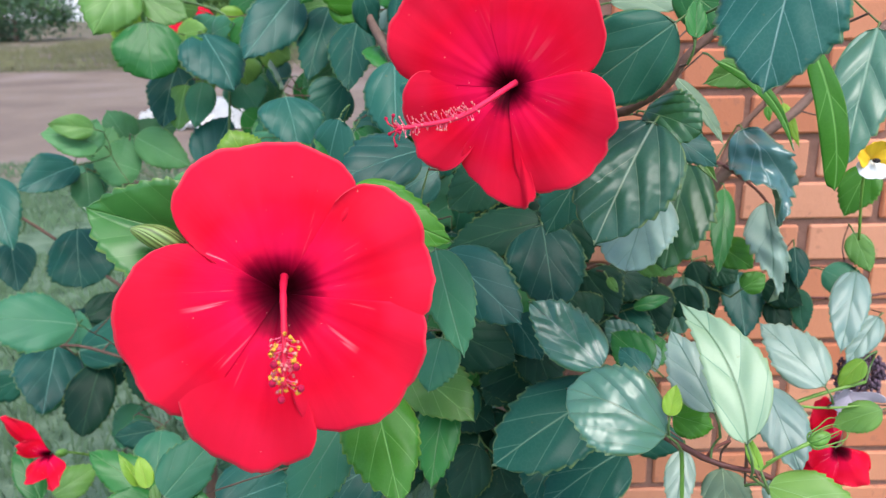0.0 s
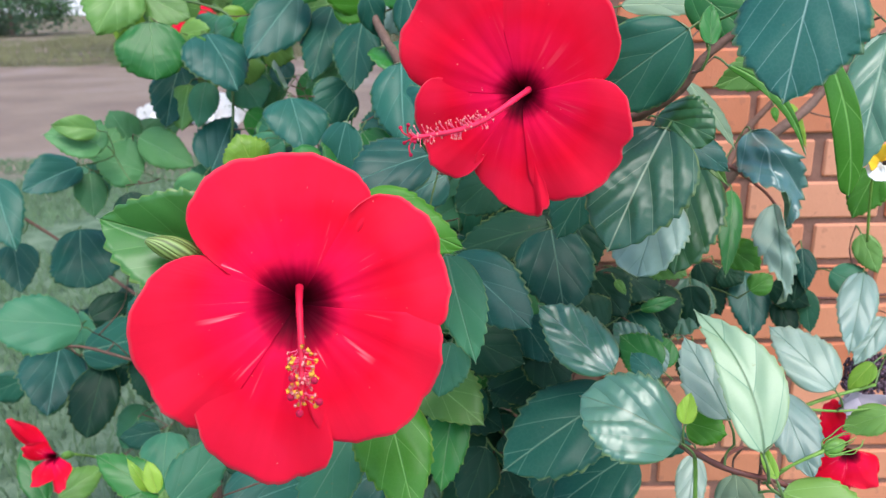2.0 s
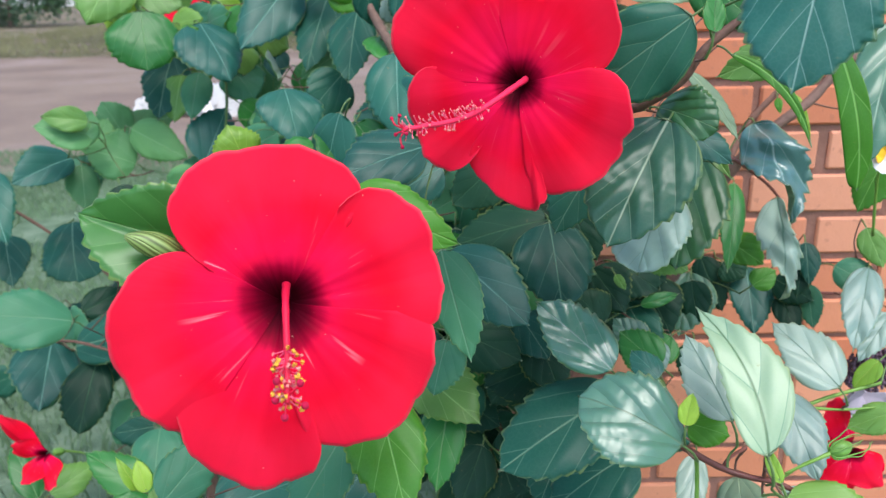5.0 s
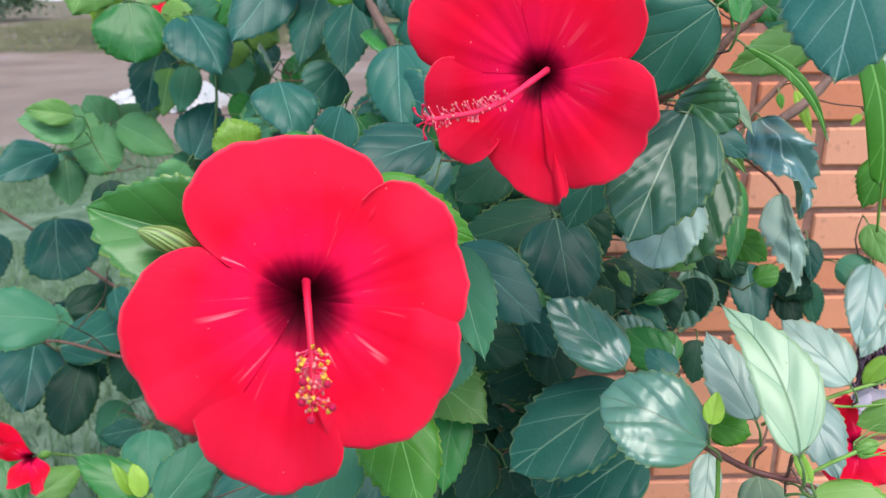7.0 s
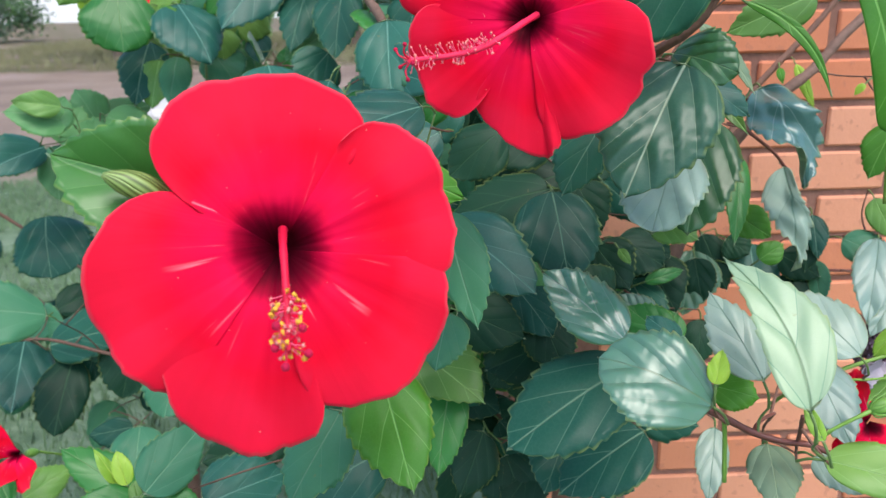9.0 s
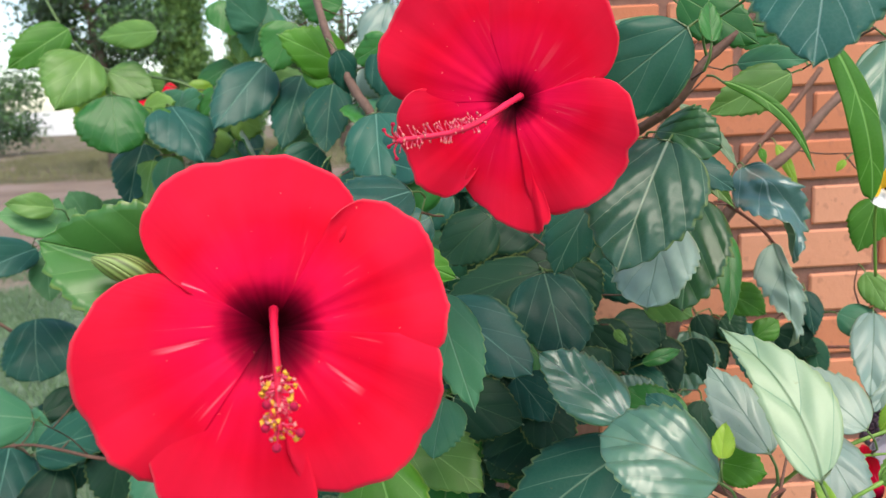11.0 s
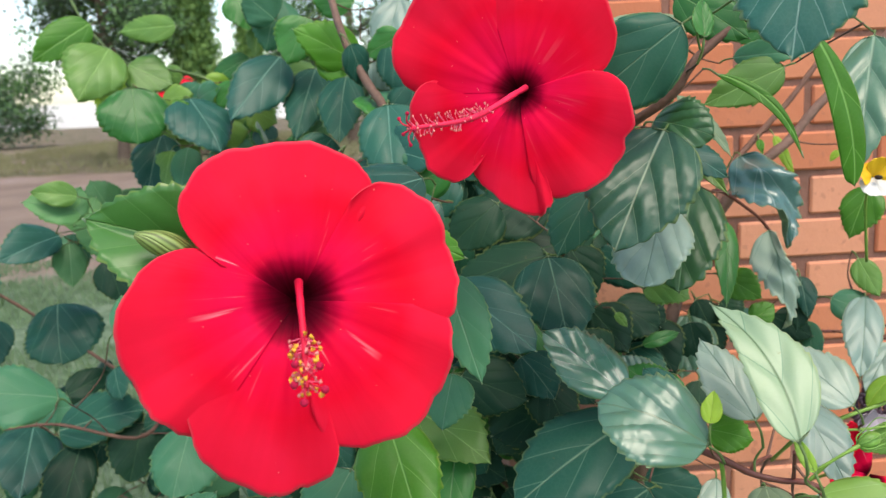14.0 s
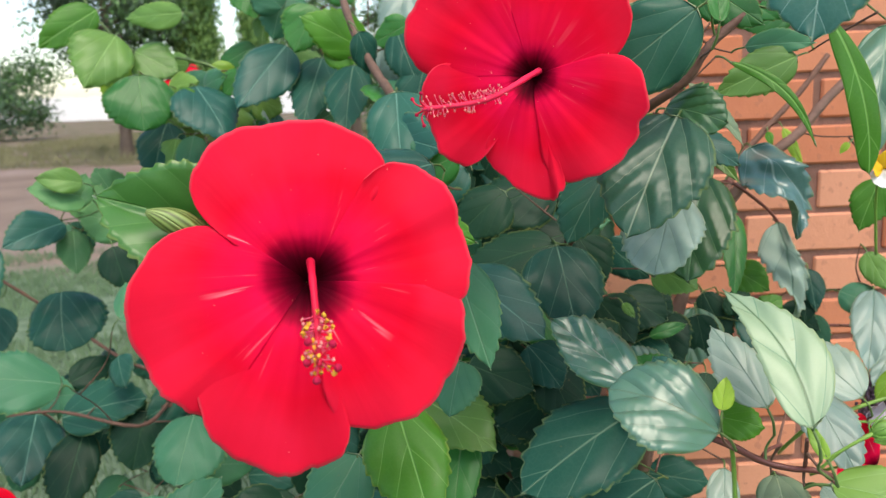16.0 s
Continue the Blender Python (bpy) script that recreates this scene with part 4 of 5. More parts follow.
leaf((-0.153, 0.500, 0.903), (-0.232, 0.492, 0.931), 0.065, (0.250, -0.850, 0.300), SPLIT, 0.75, 0.1)
leaf((-0.207, 0.812, 0.895), (-0.222, 0.815, 0.933), 0.049, (0.414, -0.878, 0.238), LIME, 0.12, 0.3)
leaf((-0.022, 0.740, 0.922), (-0.100, 0.707, 0.899), 0.066, (0.069, -0.680, 0.730), BLUE, 0.12, 0.1)
leaf((-0.006, 0.791, 0.892), (-0.063, 0.776, 0.861), 0.054, (-0.082, -0.838, 0.540), BLUE, 0.1, 0.1)
leaf((0.060, 0.883, 0.877), (0.003, 0.872, 0.831), 0.063, (-0.183, -0.880, 0.438), SHADED, 0.12, 0.1)
leaf((-0.058, 0.969, 0.992), (-0.053, 0.905, 0.899), 0.078, (-0.100, -0.854, 0.511), BLUE, 0.2, 0.1)
leaf((-0.121, 1.174, 1.034), (-0.134, 1.121, 0.939), 0.068, (-0.128, -0.885, 0.447), DARK, 0.15, 0.1)
leaf((-0.184, 1.353, 1.056), (-0.214, 1.262, 0.941), 0.073, (0.101, -0.712, 0.695), DARK, 0.15, 0.1)
leaf((-0.218, 1.102, 0.937), (-0.194, 1.042, 0.866), 0.086, (0.273, -0.688, 0.673), BLUE, 0.12, 0.15)
leaf((-0.286, 1.403, 0.968), (-0.279, 1.370, 0.921), 0.044, (-0.001, -0.815, 0.579), BLUE, 0.1, 0.1)
leaf((-0.092, 1.227, 1.080), (-0.060, 1.209, 1.009), 0.078, (0.247, -0.910, 0.332), SILVER_SKYLIT, 0.1, 0.1)
leaf((-0.165, 1.216, 1.073), (-0.102, 1.226, 1.039), 0.061, (0.317, -0.891, 0.325), BRIGHT, 0.1, 0.1)
leaf((-0.308, 1.396, 0.996), (-0.262, 1.400, 0.968), 0.060, (0.278, -0.910, 0.308), YOUNG, 0.1, 0.1)
leaf((-0.270, 1.490, 0.932), (-0.207, 1.465, 0.893), 0.074, (-0.057, -0.882, 0.468), MID, 0.12, 0.1)
leaf((-0.237, 1.362, 0.818), (-0.309, 1.323, 0.787), 0.094, (0.044, -0.666, 0.744), BLUE, 0.12, 0.1)
leaf((-0.277, 0.660, 0.600), (-0.236, 0.723, 0.634), 0.051, (0.383, -0.617, 0.688), TEAL, 0.12, 0.1)
leaf((-0.326, 0.726, 0.568), (-0.350, 0.736, 0.604), 0.014, (0.496, -0.695, 0.521), LIME, 0.3, 0.1, teeth=0)
leaf((-0.316, 0.721, 0.570), (-0.330, 0.740, 0.598), 0.019, (0.175, -0.783, 0.597), LIME, 0.3, 0.1)
leaf((-0.360, 0.837, 0.483), (-0.445, 0.858, 0.534), 0.048, (0.268, -0.641, 0.719), MID, 0.12, 0.1)
leaf((-0.251, 0.731, 0.537), (-0.176, 0.785, 0.539), 0.077, (0.324, -0.484, 0.813), BLUE, 0.12, 0.1)
leaf((-0.286, 0.673, 0.590), (-0.231, 0.670, 0.584), 0.033, (0.047, -0.601, 0.798), MID, 0.12, 0.1)
leaf((-0.306, 0.713, 0.558), (-0.359, 0.695, 0.568), 0.034, (0.349, -0.637, 0.687), MID, 0.12, 0.1)
leaf((-0.297, 0.697, 0.566), (-0.296, 0.719, 0.584), 0.022, (0.370, -0.588, 0.719), YOUNG, 0.2, 0.1)
leaf((-0.216, 0.918, 0.502), (-0.294, 0.875, 0.497), 0.064, (0.377, -0.757, 0.534), SHADED, 0.12, 0.1)
leaf((-0.104, 1.220, 1.054), (-0.197, 1.196, 1.105), 0.070, (0.281, -0.958, 0.061), BRIGHT, 0.12, 0.1)
leaf((-0.239, 1.347, 1.077), (-0.310, 1.253, 0.976), 0.088, (0.247, -0.791, 0.559), BLUE, 0.12, 0.1)
leaf((-0.283, 1.420, 1.138), (-0.292, 1.406, 1.081), 0.034, (0.015, -0.972, 0.233), YOUNG, 0.12, 0.1)
leaf((-0.039, 1.182, 1.140), (-0.066, 1.137, 1.049), 0.067, (-0.026, -0.892, 0.452), SILVER_SKYLIT, 0.12, 0.1)
leaf((-0.105, 1.216, 1.139), (-0.171, 1.228, 1.167), 0.074, (-0.086, -0.972, 0.220), MID, 0.12, 0.1)
leaf((-0.238, 1.322, 1.131), (-0.288, 1.325, 1.176), 0.071, (0.004, -0.998, 0.068), TEAL, 0.12, 0.1)
leaf((-0.239, 1.370, 1.172), (-0.262, 1.340, 1.083), 0.082, (0.250, -0.800, 0.500), TEAL, 0.12, 0.1)
leaf((-0.313, 1.400, 1.183), (-0.294, 1.380, 1.121), 0.061, (0.250, -0.800, 0.500), MID, 0.12, 0.1)
leaf((-0.183, 1.300, 1.131), (-0.220, 1.280, 1.058), 0.074, (0.250, -0.800, 0.500), MID, 0.12, 0.1)
leaf((-0.005, 0.986, 0.934), (-0.063, 0.966, 0.883), 0.074, (-0.132, -0.863, 0.488), DARK, 0.12, 0.1)
leaf((0.121, 0.919, 0.880), (0.023, 0.912, 0.845), 0.079, (-0.144, -0.822, 0.552), SHADED, 0.12, 0.1)
leaf((0.140, 0.950, 0.814), (0.036, 0.953, 0.783), 0.080, (-0.172, -0.845, 0.506), SHADED, 0.1, 0.1)
leaf((-0.057, 1.115, 1.073), (-0.030, 1.083, 0.997), 0.061, (-0.177, -0.929, 0.326), DARK, 0.12, 0.1)
leaf((-0.149, 1.196, 0.946), (-0.198, 1.160, 0.893), 0.073, (0.328, -0.890, 0.316), DARK, 0.12, 0.1)
leaf((-0.065, 1.081, 0.901), (-0.126, 1.063, 0.875), 0.061, (0.141, -0.944, 0.298), DARK, 0.12, 0.1)
leaf((0.056, 1.071, 0.889), (0.118, 1.070, 0.925), 0.071, (-0.196, -0.922, 0.333), DARK, 0.12, 0.1)
leaf((0.017, 1.117, 1.003), (0.058, 1.087, 0.919), 0.077, (-0.291, -0.937, 0.192), DARK, 0.12, 0.1)
leaf((0.160, 1.054, 0.886), (0.183, 1.022, 0.815), 0.068, (-0.019, -0.915, 0.402), SHADED, 0.12, 0.1)
leaf((0.095, 1.113, 1.023), (0.137, 1.093, 0.938), 0.078, (0.026, -0.971, 0.239), SHADED, 0.12, 0.1)
leaf((-0.010, 1.143, 1.096), (0.017, 1.100, 1.018), 0.069, (-0.178, -0.890, 0.421), DARK, 0.12, 0.1)
leaf((0.335, 0.931, 0.767), (0.371, 0.903, 0.744), 0.041, (-0.361, -0.818, 0.447), BRIGHT, 0.12, 0.1)
leaf((0.361, 0.908, 0.716), (0.390, 0.912, 0.734), 0.029, (-0.176, -0.855, 0.487), BRIGHT, 0.12, 0.1)
leaf((0.464, 0.923, 0.735), (0.507, 0.891, 0.713), 0.045, (-0.228, -0.745, 0.627), TEAL, 0.12, 0.1)
leaf((0.498, 0.927, 0.781), (0.511, 0.900, 0.738), 0.031, (-0.422, -0.811, 0.404), YOUNG, 0.12, 0.1)
leaf((0.432, 0.937, 0.740), (0.421, 0.917, 0.696), 0.028, (-0.309, -0.839, 0.447), SHADED, 0.12, 0.1)
leaf((0.535, 0.909, 0.678), (0.485, 0.877, 0.628), 0.035, (-0.284, -0.652, 0.703), SILVER_SKYLIT, 0.12, 0.1)
leaf((0.356, 0.842, 1.054), (0.306, 0.850, 1.039), 0.035, (-0.197, -0.968, 0.157), MID, 0.12, 0.1)
leaf((0.228, 0.942, 0.734), (0.264, 0.925, 0.716), 0.048, (-0.227, -0.902, 0.368), SHADED, 0.12, 0.1)
leaf((0.203, 0.812, 0.799), (0.245, 0.787, 0.779), 0.039, (-0.166, -0.763, 0.625), YOUNG, 0.12, 0.1)
leaf((0.313, 0.983, 0.697), (0.319, 0.957, 0.644), 0.049, (-0.431, -0.828, 0.358), SHADED, 0.12, 0.1)
leaf((0.179, 0.943, 0.715), (0.207, 0.916, 0.679), 0.042, (-0.152, -0.855, 0.496), MID, 0.12, 0.1)
leaf((0.201, 0.932, 0.740), (0.252, 0.908, 0.712), 0.066, (-0.036, -0.801, 0.598), SHADED, 0.1, 0.1)
leaf((0.170, 0.914, 0.740), (0.206, 0.880, 0.694), 0.060, (-0.247, -0.864, 0.440), SHADED, 0.1, 0.1)
leaf((0.243, 0.953, 0.710), (0.268, 0.902, 0.655), 0.062, (-0.336, -0.763, 0.552), SHADED, 0.1, 0.1)
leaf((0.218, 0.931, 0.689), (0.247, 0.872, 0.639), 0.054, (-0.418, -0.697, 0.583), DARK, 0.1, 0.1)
leaf((0.336, 1.026, 0.715), (0.361, 0.990, 0.648), 0.043, (-0.301, -0.879, 0.369), SHADED, 0.1, 0.1)
leaf((0.360, 1.005, 0.714), (0.384, 0.986, 0.697), 0.045, (-0.283, -0.818, 0.500), SHADED, 0.1, 0.1)
leaf((0.174, 0.855, 0.691), (0.143, 0.872, 0.727), 0.053, (0.044, -0.888, 0.458), SHADED, 0.1, 0.1)
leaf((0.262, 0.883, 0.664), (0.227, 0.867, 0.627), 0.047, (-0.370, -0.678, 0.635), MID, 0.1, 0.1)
leaf((0.414, 0.970, 0.702), (0.460, 0.952, 0.677), 0.043, (-0.180, -0.919, 0.351), SHADED, 0.1, 0.1)
leaf((0.424, 0.969, 0.679), (0.435, 0.933, 0.639), 0.035, (-0.183, -0.751, 0.634), SHADED, 0.1, 0.1)
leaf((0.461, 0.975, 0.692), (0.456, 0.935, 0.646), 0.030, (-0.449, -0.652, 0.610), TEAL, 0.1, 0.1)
leaf((0.086, 0.873, 0.641), (0.045, 0.856, 0.590), 0.067, (-0.194, -0.868, 0.457), SHADED, 0.1, 0.1)
leaf((0.128, 0.894, 0.690), (0.092, 0.867, 0.643), 0.060, (0.088, -0.890, 0.448), SHADED, 0.1, 0.1)
leaf((0.102, 0.862, 0.493), (0.057, 0.820, 0.458), 0.060, (0.047, -0.667, 0.744), SHADED, 0.1, 0.1)
leaf((0.005, 0.919, 0.524), (0.047, 0.878, 0.475), 0.058, (-0.159, -0.822, 0.546), SHADED, 0.1, 0.1)
leaf((0.290, 0.884, 0.655), (0.279, 0.858, 0.609), 0.039, (-0.074, -0.861, 0.504), SHADED, 0.1, 0.1)
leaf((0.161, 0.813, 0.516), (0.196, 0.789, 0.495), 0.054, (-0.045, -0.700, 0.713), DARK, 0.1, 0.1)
leaf((0.437, 1.029, 0.927), (0.453, 1.001, 0.873), 0.014, (-0.418, -0.847, 0.330), LIME, 0.2, 0.2, teeth=0)
leaf((0.416, 1.026, 0.923), (0.417, 1.014, 0.904), 0.010, (-0.497, -0.759, 0.421), BRIGHT, 0.2, 0.2, teeth=0)
leaf((0.462, 0.915, 0.913), (0.453, 0.917, 0.900), 0.009, (-0.605, -0.753, 0.259), LIME, 0.2, 0.1, teeth=0)
leaf((0.216, 0.757, 0.947), (0.243, 0.690, 0.898), 0.022, (-0.492, -0.652, 0.577), YOUNG, 0.3, 0.2, teeth=0)
leaf((0.190, 0.878, 0.744), (0.200, 0.864, 0.730), 0.011, (-0.391, -0.767, 0.508), YOUNG, 0.2, 0.2)
leaf((0.228, 0.906, 0.694), (0.275, 0.910, 0.706), 0.017, (-0.044, -0.886, 0.461), MID, 0.2, 0.2)
leaf((0.235, 0.859, 0.670), (0.241, 0.831, 0.642), 0.025, (-0.082, -0.724, 0.685), SILVER_SKYLIT, 0.2, 0.2)
leaf((0.216, 0.825, 0.672), (0.185, 0.856, 0.699), 0.040, (-0.131, -0.719, 0.683), SHEEN, 0.2, 0.1)
leaf((0.094, 0.839, 0.692), (0.119, 0.799, 0.634), 0.062, (0.094, -0.805, 0.586), SHADED, 0.1, 0.1)
leaf((0.124, 0.832, 0.624), (0.088, 0.788, 0.577), 0.059, (-0.014, -0.728, 0.685), SHADED, 0.1, 0.1)
leaf((0.127, 0.817, 0.559), (0.093, 0.763, 0.514), 0.062, (-0.025, -0.637, 0.771), DARK, 0.1, 0.1)
leaf((0.076, 0.848, 0.709), (0.107, 0.807, 0.672), 0.059, (-0.074, -0.706, 0.705), DARK, 0.1, 0.1)
leaf((0.131, 0.720, 0.908), (0.093, 0.702, 0.848), 0.048, (-0.321, -0.835, 0.446), DARK, 0.12, 0.1)
leaf((0.130, 0.828, 0.831), (0.153, 0.801, 0.787), 0.047, (-0.190, -0.875, 0.446), SHADED, 0.12, 0.1)


def fill(centre, size, count, mats, span, plant, seed, droop=0.5):
    """Loose inner leaves of a shrub, in a box."""
    r = random.Random(seed)
    for _ in range(count):
        c = np.array([centre[k] + size[k] * r.uniform(-0.5, 0.5) for k in range(3)])
        d = unit((r.uniform(-1, 1), r.uniform(-0.6, 0.3), r.uniform(-1, 0.35) - droop * 0.3))
        n = (r.uniform(-0.5, 0.5), -1.0, r.uniform(0.1, 0.9))
        ln = span * r.uniform(0.75, 1.2)
        leaf(tuple(c), tuple(c + d * ln), ln * r.uniform(0.6, 0.8), n, r.choice(mats), 0.14, 0.1, plant=plant, nu=25, nv=9)


fill((0.12, 1.00, 0.65), (0.28, 0.14, 0.34), 46, (SHADED, SHADED, DARK), 0.08, shrub, 11)
fill((0.02, 0.95, 0.63), (0.19, 0.18, 0.40), 34, (SHADED, DARK, MID), 0.08, shrub, 12)
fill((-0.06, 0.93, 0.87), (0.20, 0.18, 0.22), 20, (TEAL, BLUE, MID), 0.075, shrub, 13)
fill((-0.12, 1.06, 0.58), (0.23, 0.18, 0.36), 30, (SHADED, DARK, TEAL), 0.08, shrub, 14)
fill((0.10, 1.04, 0.93), (0.22, 0.08, 0.26), 34, (SHADED, DARK, DARK, TEAL), 0.08, shrub, 16)
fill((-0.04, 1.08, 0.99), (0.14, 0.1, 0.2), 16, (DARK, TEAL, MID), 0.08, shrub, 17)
fill((0.22, 1.05, 0.80), (0.13, 0.09, 0.28), 16, (SHADED, DARK), 0.075, shrub, 15)


def join_leaves(plant):
    """Thin twigs that carry each leaf stalk to the nearest wood of its shrub, or to a twig already grown from it."""
    grown = list(wood[plant.name])
    ends = sorted(stalk_ends[plant.name], key=lambda e: min((q - e).length for q in grown))
    for k, end in enumerate(ends):
        near = min(grown, key=lambda q: (q - end).length + 0.5 * max(0.0, q.z - end.z))
        gap = (near - end).length
        if gap > 0.004:
            mid = end.lerp(near, 0.5) + Vector((0.08 * gap * math.sin(k * 2.7), 0.16 * gap, -0.05 * gap))
            verts, faces = tube_points([tuple(end), tuple(mid), tuple(near)], [0.0008, 0.0010, 0.0013], 5)
            raw("twig", np.array(verts) - np.array(plant.location), faces, [BARK if k % 3 else STALK], plant)
            grown += [end.lerp(mid, 0.3), end.lerp(mid, 0.7), mid, mid.lerp(near, 0.5)]


join_leaves(shrub)

# second shrub, standing further out in the yard
shrub_back = thing("hibiscus_shrub", (-0.5, 1.42, 0.0), "loose hibiscus shrub with round leaves at the lawn's edge", "shrub")
branch("trunk", [(-0.5, 1.42, -0.02), (-0.48, 1.4, 0.25), (-0.466, 1.268, 0.503)], [0.014, 0.011, 0.007], BARK, shrub_back)
branch("branch", [(-0.466, 1.268, 0.503), (-0.466, 1.279, 0.541), (-0.555, 1.318, 0.569), (-0.677, 1.368, 0.638), (-0.763, 1.385, 0.693), (-0.859, 1.401, 0.748)], [0.004, 0.0034, 0.003, 0.0026], BARK, shrub_back)
branch("branch", [(-0.466, 1.268, 0.503), (-0.491, 1.195, 0.495), (-0.625, 1.229, 0.512), (-0.710, 1.227, 0.509)], [0.0035, 0.003, 0.0025, 0.0015], BARK, shrub_back)
branch("branch", [(-0.466, 1.268, 0.503), (-0.389, 1.328, 0.758), (-0.358, 1.326, 0.882), (-0.371, 1.385, 1.007), (-0.364, 1.383, 1.041), (-0.415, 1.388, 1.062), (-0.505, 1.394, 1.080), (-0.568, 1.408, 1.143), (-0.607, 1.423, 1.219)], [0.003, 0.0024, 0.0022, 0.0022, 0.0022, 0.002], STALK, shrub_back)

leaf((-0.465, 1.290, 1.037), (-0.452, 1.250, 0.948), 0.106, (0.300, -0.800, 0.500), MID, 0.12, 0.12, plant=shrub_back, blunt=0.30)
leaf((-0.510, 1.340, 1.102), (-0.544, 1.270, 1.016), 0.097, (0.407, -0.806, 0.430), YOUNG, 0.12, 0.12, plant=shrub_back)
leaf((-0.488, 1.350, 1.074), (-0.418, 1.350, 1.039), 0.076, (0.414, -0.836, 0.360), YOUNG, 0.12, 0.1, plant=shrub_back)
leaf((-0.532, 1.395, 1.046), (-0.546, 1.378, 0.988), 0.053, (0.531, -0.840, 0.109), LIME, 0.12, 0.1, plant=shrub_back)
leaf((-0.458, 1.390, 0.960), (-0.471, 1.319, 0.863), 0.080, (0.116, -0.807, 0.579), DARK, 0.15, 0.12, plant=shrub_back)
leaf((-0.384, 1.309, 1.017), (-0.329, 1.255, 0.928), 0.106, (0.426, -0.631, 0.648), BLUE, 0.12, 0.12, plant=shrub_back)
leaf((-0.400, 1.287, 0.994), (-0.381, 1.294, 1.009), 0.035, (0.067, -0.945, 0.319), BRIGHT, 0.12, 0.1, plant=shrub_back)
leaf((-0.407, 1.359, 0.937), (-0.413, 1.307, 0.864), 0.051, (0.111, -0.818, 0.564), TEAL, 0.12, 0.1, plant=shrub_back)
leaf((-0.553, 1.263, 0.849), (-0.631, 1.228, 0.871), 0.066, (0.468, -0.684, 0.560), SOFT, 0.3, 0.1, plant=shrub_back)
leaf((-0.551, 1.246, 0.874), (-0.612, 1.220, 0.887), 0.041, (0.437, -0.849, 0.296), YOUNG, 0.3, 0.1, teeth=0, plant=shrub_back)
leaf((-0.582, 1.242, 0.835), (-0.561, 1.285, 0.886), 0.049, (0.430, -0.767, 0.477), SOFT, 0.2, 0.1, plant=shrub_back)
leaf((-0.617, 1.315, 0.805), (-0.680, 1.227, 0.781), 0.069, (0.538, -0.556, 0.634), BLUE, 0.2, 0.1, plant=shrub_back)
leaf((-0.781, 1.333, 0.784), (-0.720, 1.257, 0.672), 0.072, (0.250, -0.734, 0.632), BLUE, 0.15, 0.1, plant=shrub_back)
leaf((-0.676, 1.398, 0.673), (-0.647, 1.320, 0.582), 0.125, (0.173, -0.694, 0.699), DARK, 0.15, 0.2, plant=shrub_back, blunt=0.40)
leaf((-0.795, 1.384, 0.652), (-0.761, 1.320, 0.575), 0.074, (0.283, -0.670, 0.687), DARK, 0.15, 0.15, plant=shrub_back)
leaf((-0.554, 1.103, 0.601), (-0.656, 1.052, 0.635), 0.091, (0.511, -0.584, 0.631), TEAL, 0.1, 0.1, plant=shrub_back, blunt=0.35)
leaf((-0.682, 1.268, 0.497), (-0.665, 1.158, 0.419), 0.109, (0.366, -0.456, 0.811), BLUE, 0.12, 0.1, plant=shrub_back)
leaf((-0.598, 1.248, 0.473), (-0.606, 1.157, 0.378), 0.078, (0.251, -0.709, 0.659), SHADED, 0.12, 0.15, plant=shrub_back, blunt=0.35)
leaf((-0.637, 1.250, 0.492), (-0.487, 1.240, 0.524), 0.090, (0.294, -0.679, 0.672), DARK, 0.15, 0.1, plant=shrub_back, blunt=0.20)
leaf((-0.640, 1.304, 0.533), (-0.582, 1.359, 0.554), 0.061, (0.478, -0.702, 0.528), SHADED, 0.15, 0.1, plant=shrub_back)
leaf((-0.519, 1.330, 0.789), (-0.594, 1.312, 0.820), 0.091, (0.388, -0.798, 0.461), SOFT, 0.12, 0.1, plant=shrub_back)
leaf((-0.523, 1.330, 0.850), (-0.430, 1.324, 0.798), 0.065, (0.106, -0.946, 0.306), SOFT, 0.12, 0.1, plant=shrub_back)
leaf((-0.586, 1.396, 0.827), (-0.486, 1.453, 0.852), 0.062, (0.341, -0.811, 0.475), SOFT, 0.12, 0.1, plant=shrub_back)
leaf((-0.612, 1.329, 0.790), (-0.595, 1.282, 0.723), 0.053, (0.428, -0.690, 0.584), SOFT, 0.12, 0.1, plant=shrub_back)
leaf((-0.595, 1.334, 0.800), (-0.570, 1.362, 0.862), 0.070, (0.324, -0.904, 0.279), SOFT, 0.12, 0.1, plant=shrub_back)
leaf((-0.615, 1.361, 0.801), (-0.609, 1.311, 0.724), 0.055, (0.391, -0.760, 0.520), TEAL, 0.12, 0.1, plant=shrub_back)
leaf((-0.397, 1.300, 0.793), (-0.368, 1.363, 0.878), 0.082, (0.411, -0.791, 0.453), BLUE, 0.12, 0.1, plant=shrub_back)
leaf((-0.460, 1.085, 0.698), (-0.398, 1.136, 0.742), 0.072, (0.137, -0.734, 0.665), TEAL, 0.12, 0.1, plant=shrub_back)
leaf((-0.519, 1.248, 0.774), (-0.498, 1.229, 0.705), 0.058, (0.305, -0.890, 0.340), SHADED, 0.12, 0.1, plant=shrub_back)
leaf((-0.387, 1.144, 0.530), (-0.398, 1.061, 0.456), 0.100, (0.185, -0.680, 0.709), TEAL, 0.1, 0.1, plant=shrub_back, blunt=0.25)
leaf((-0.499, 1.254, 0.498), (-0.514, 1.205, 0.413), 0.096, (0.327, -0.843, 0.428), SHADED, 0.12, 0.1, plant=shrub_back)
leaf((-0.535, 1.201, 0.388), (-0.517, 1.174, 0.366), 0.026, (0.139, -0.571, 0.809), DARK, 0.12, 0.1, plant=shrub_back)
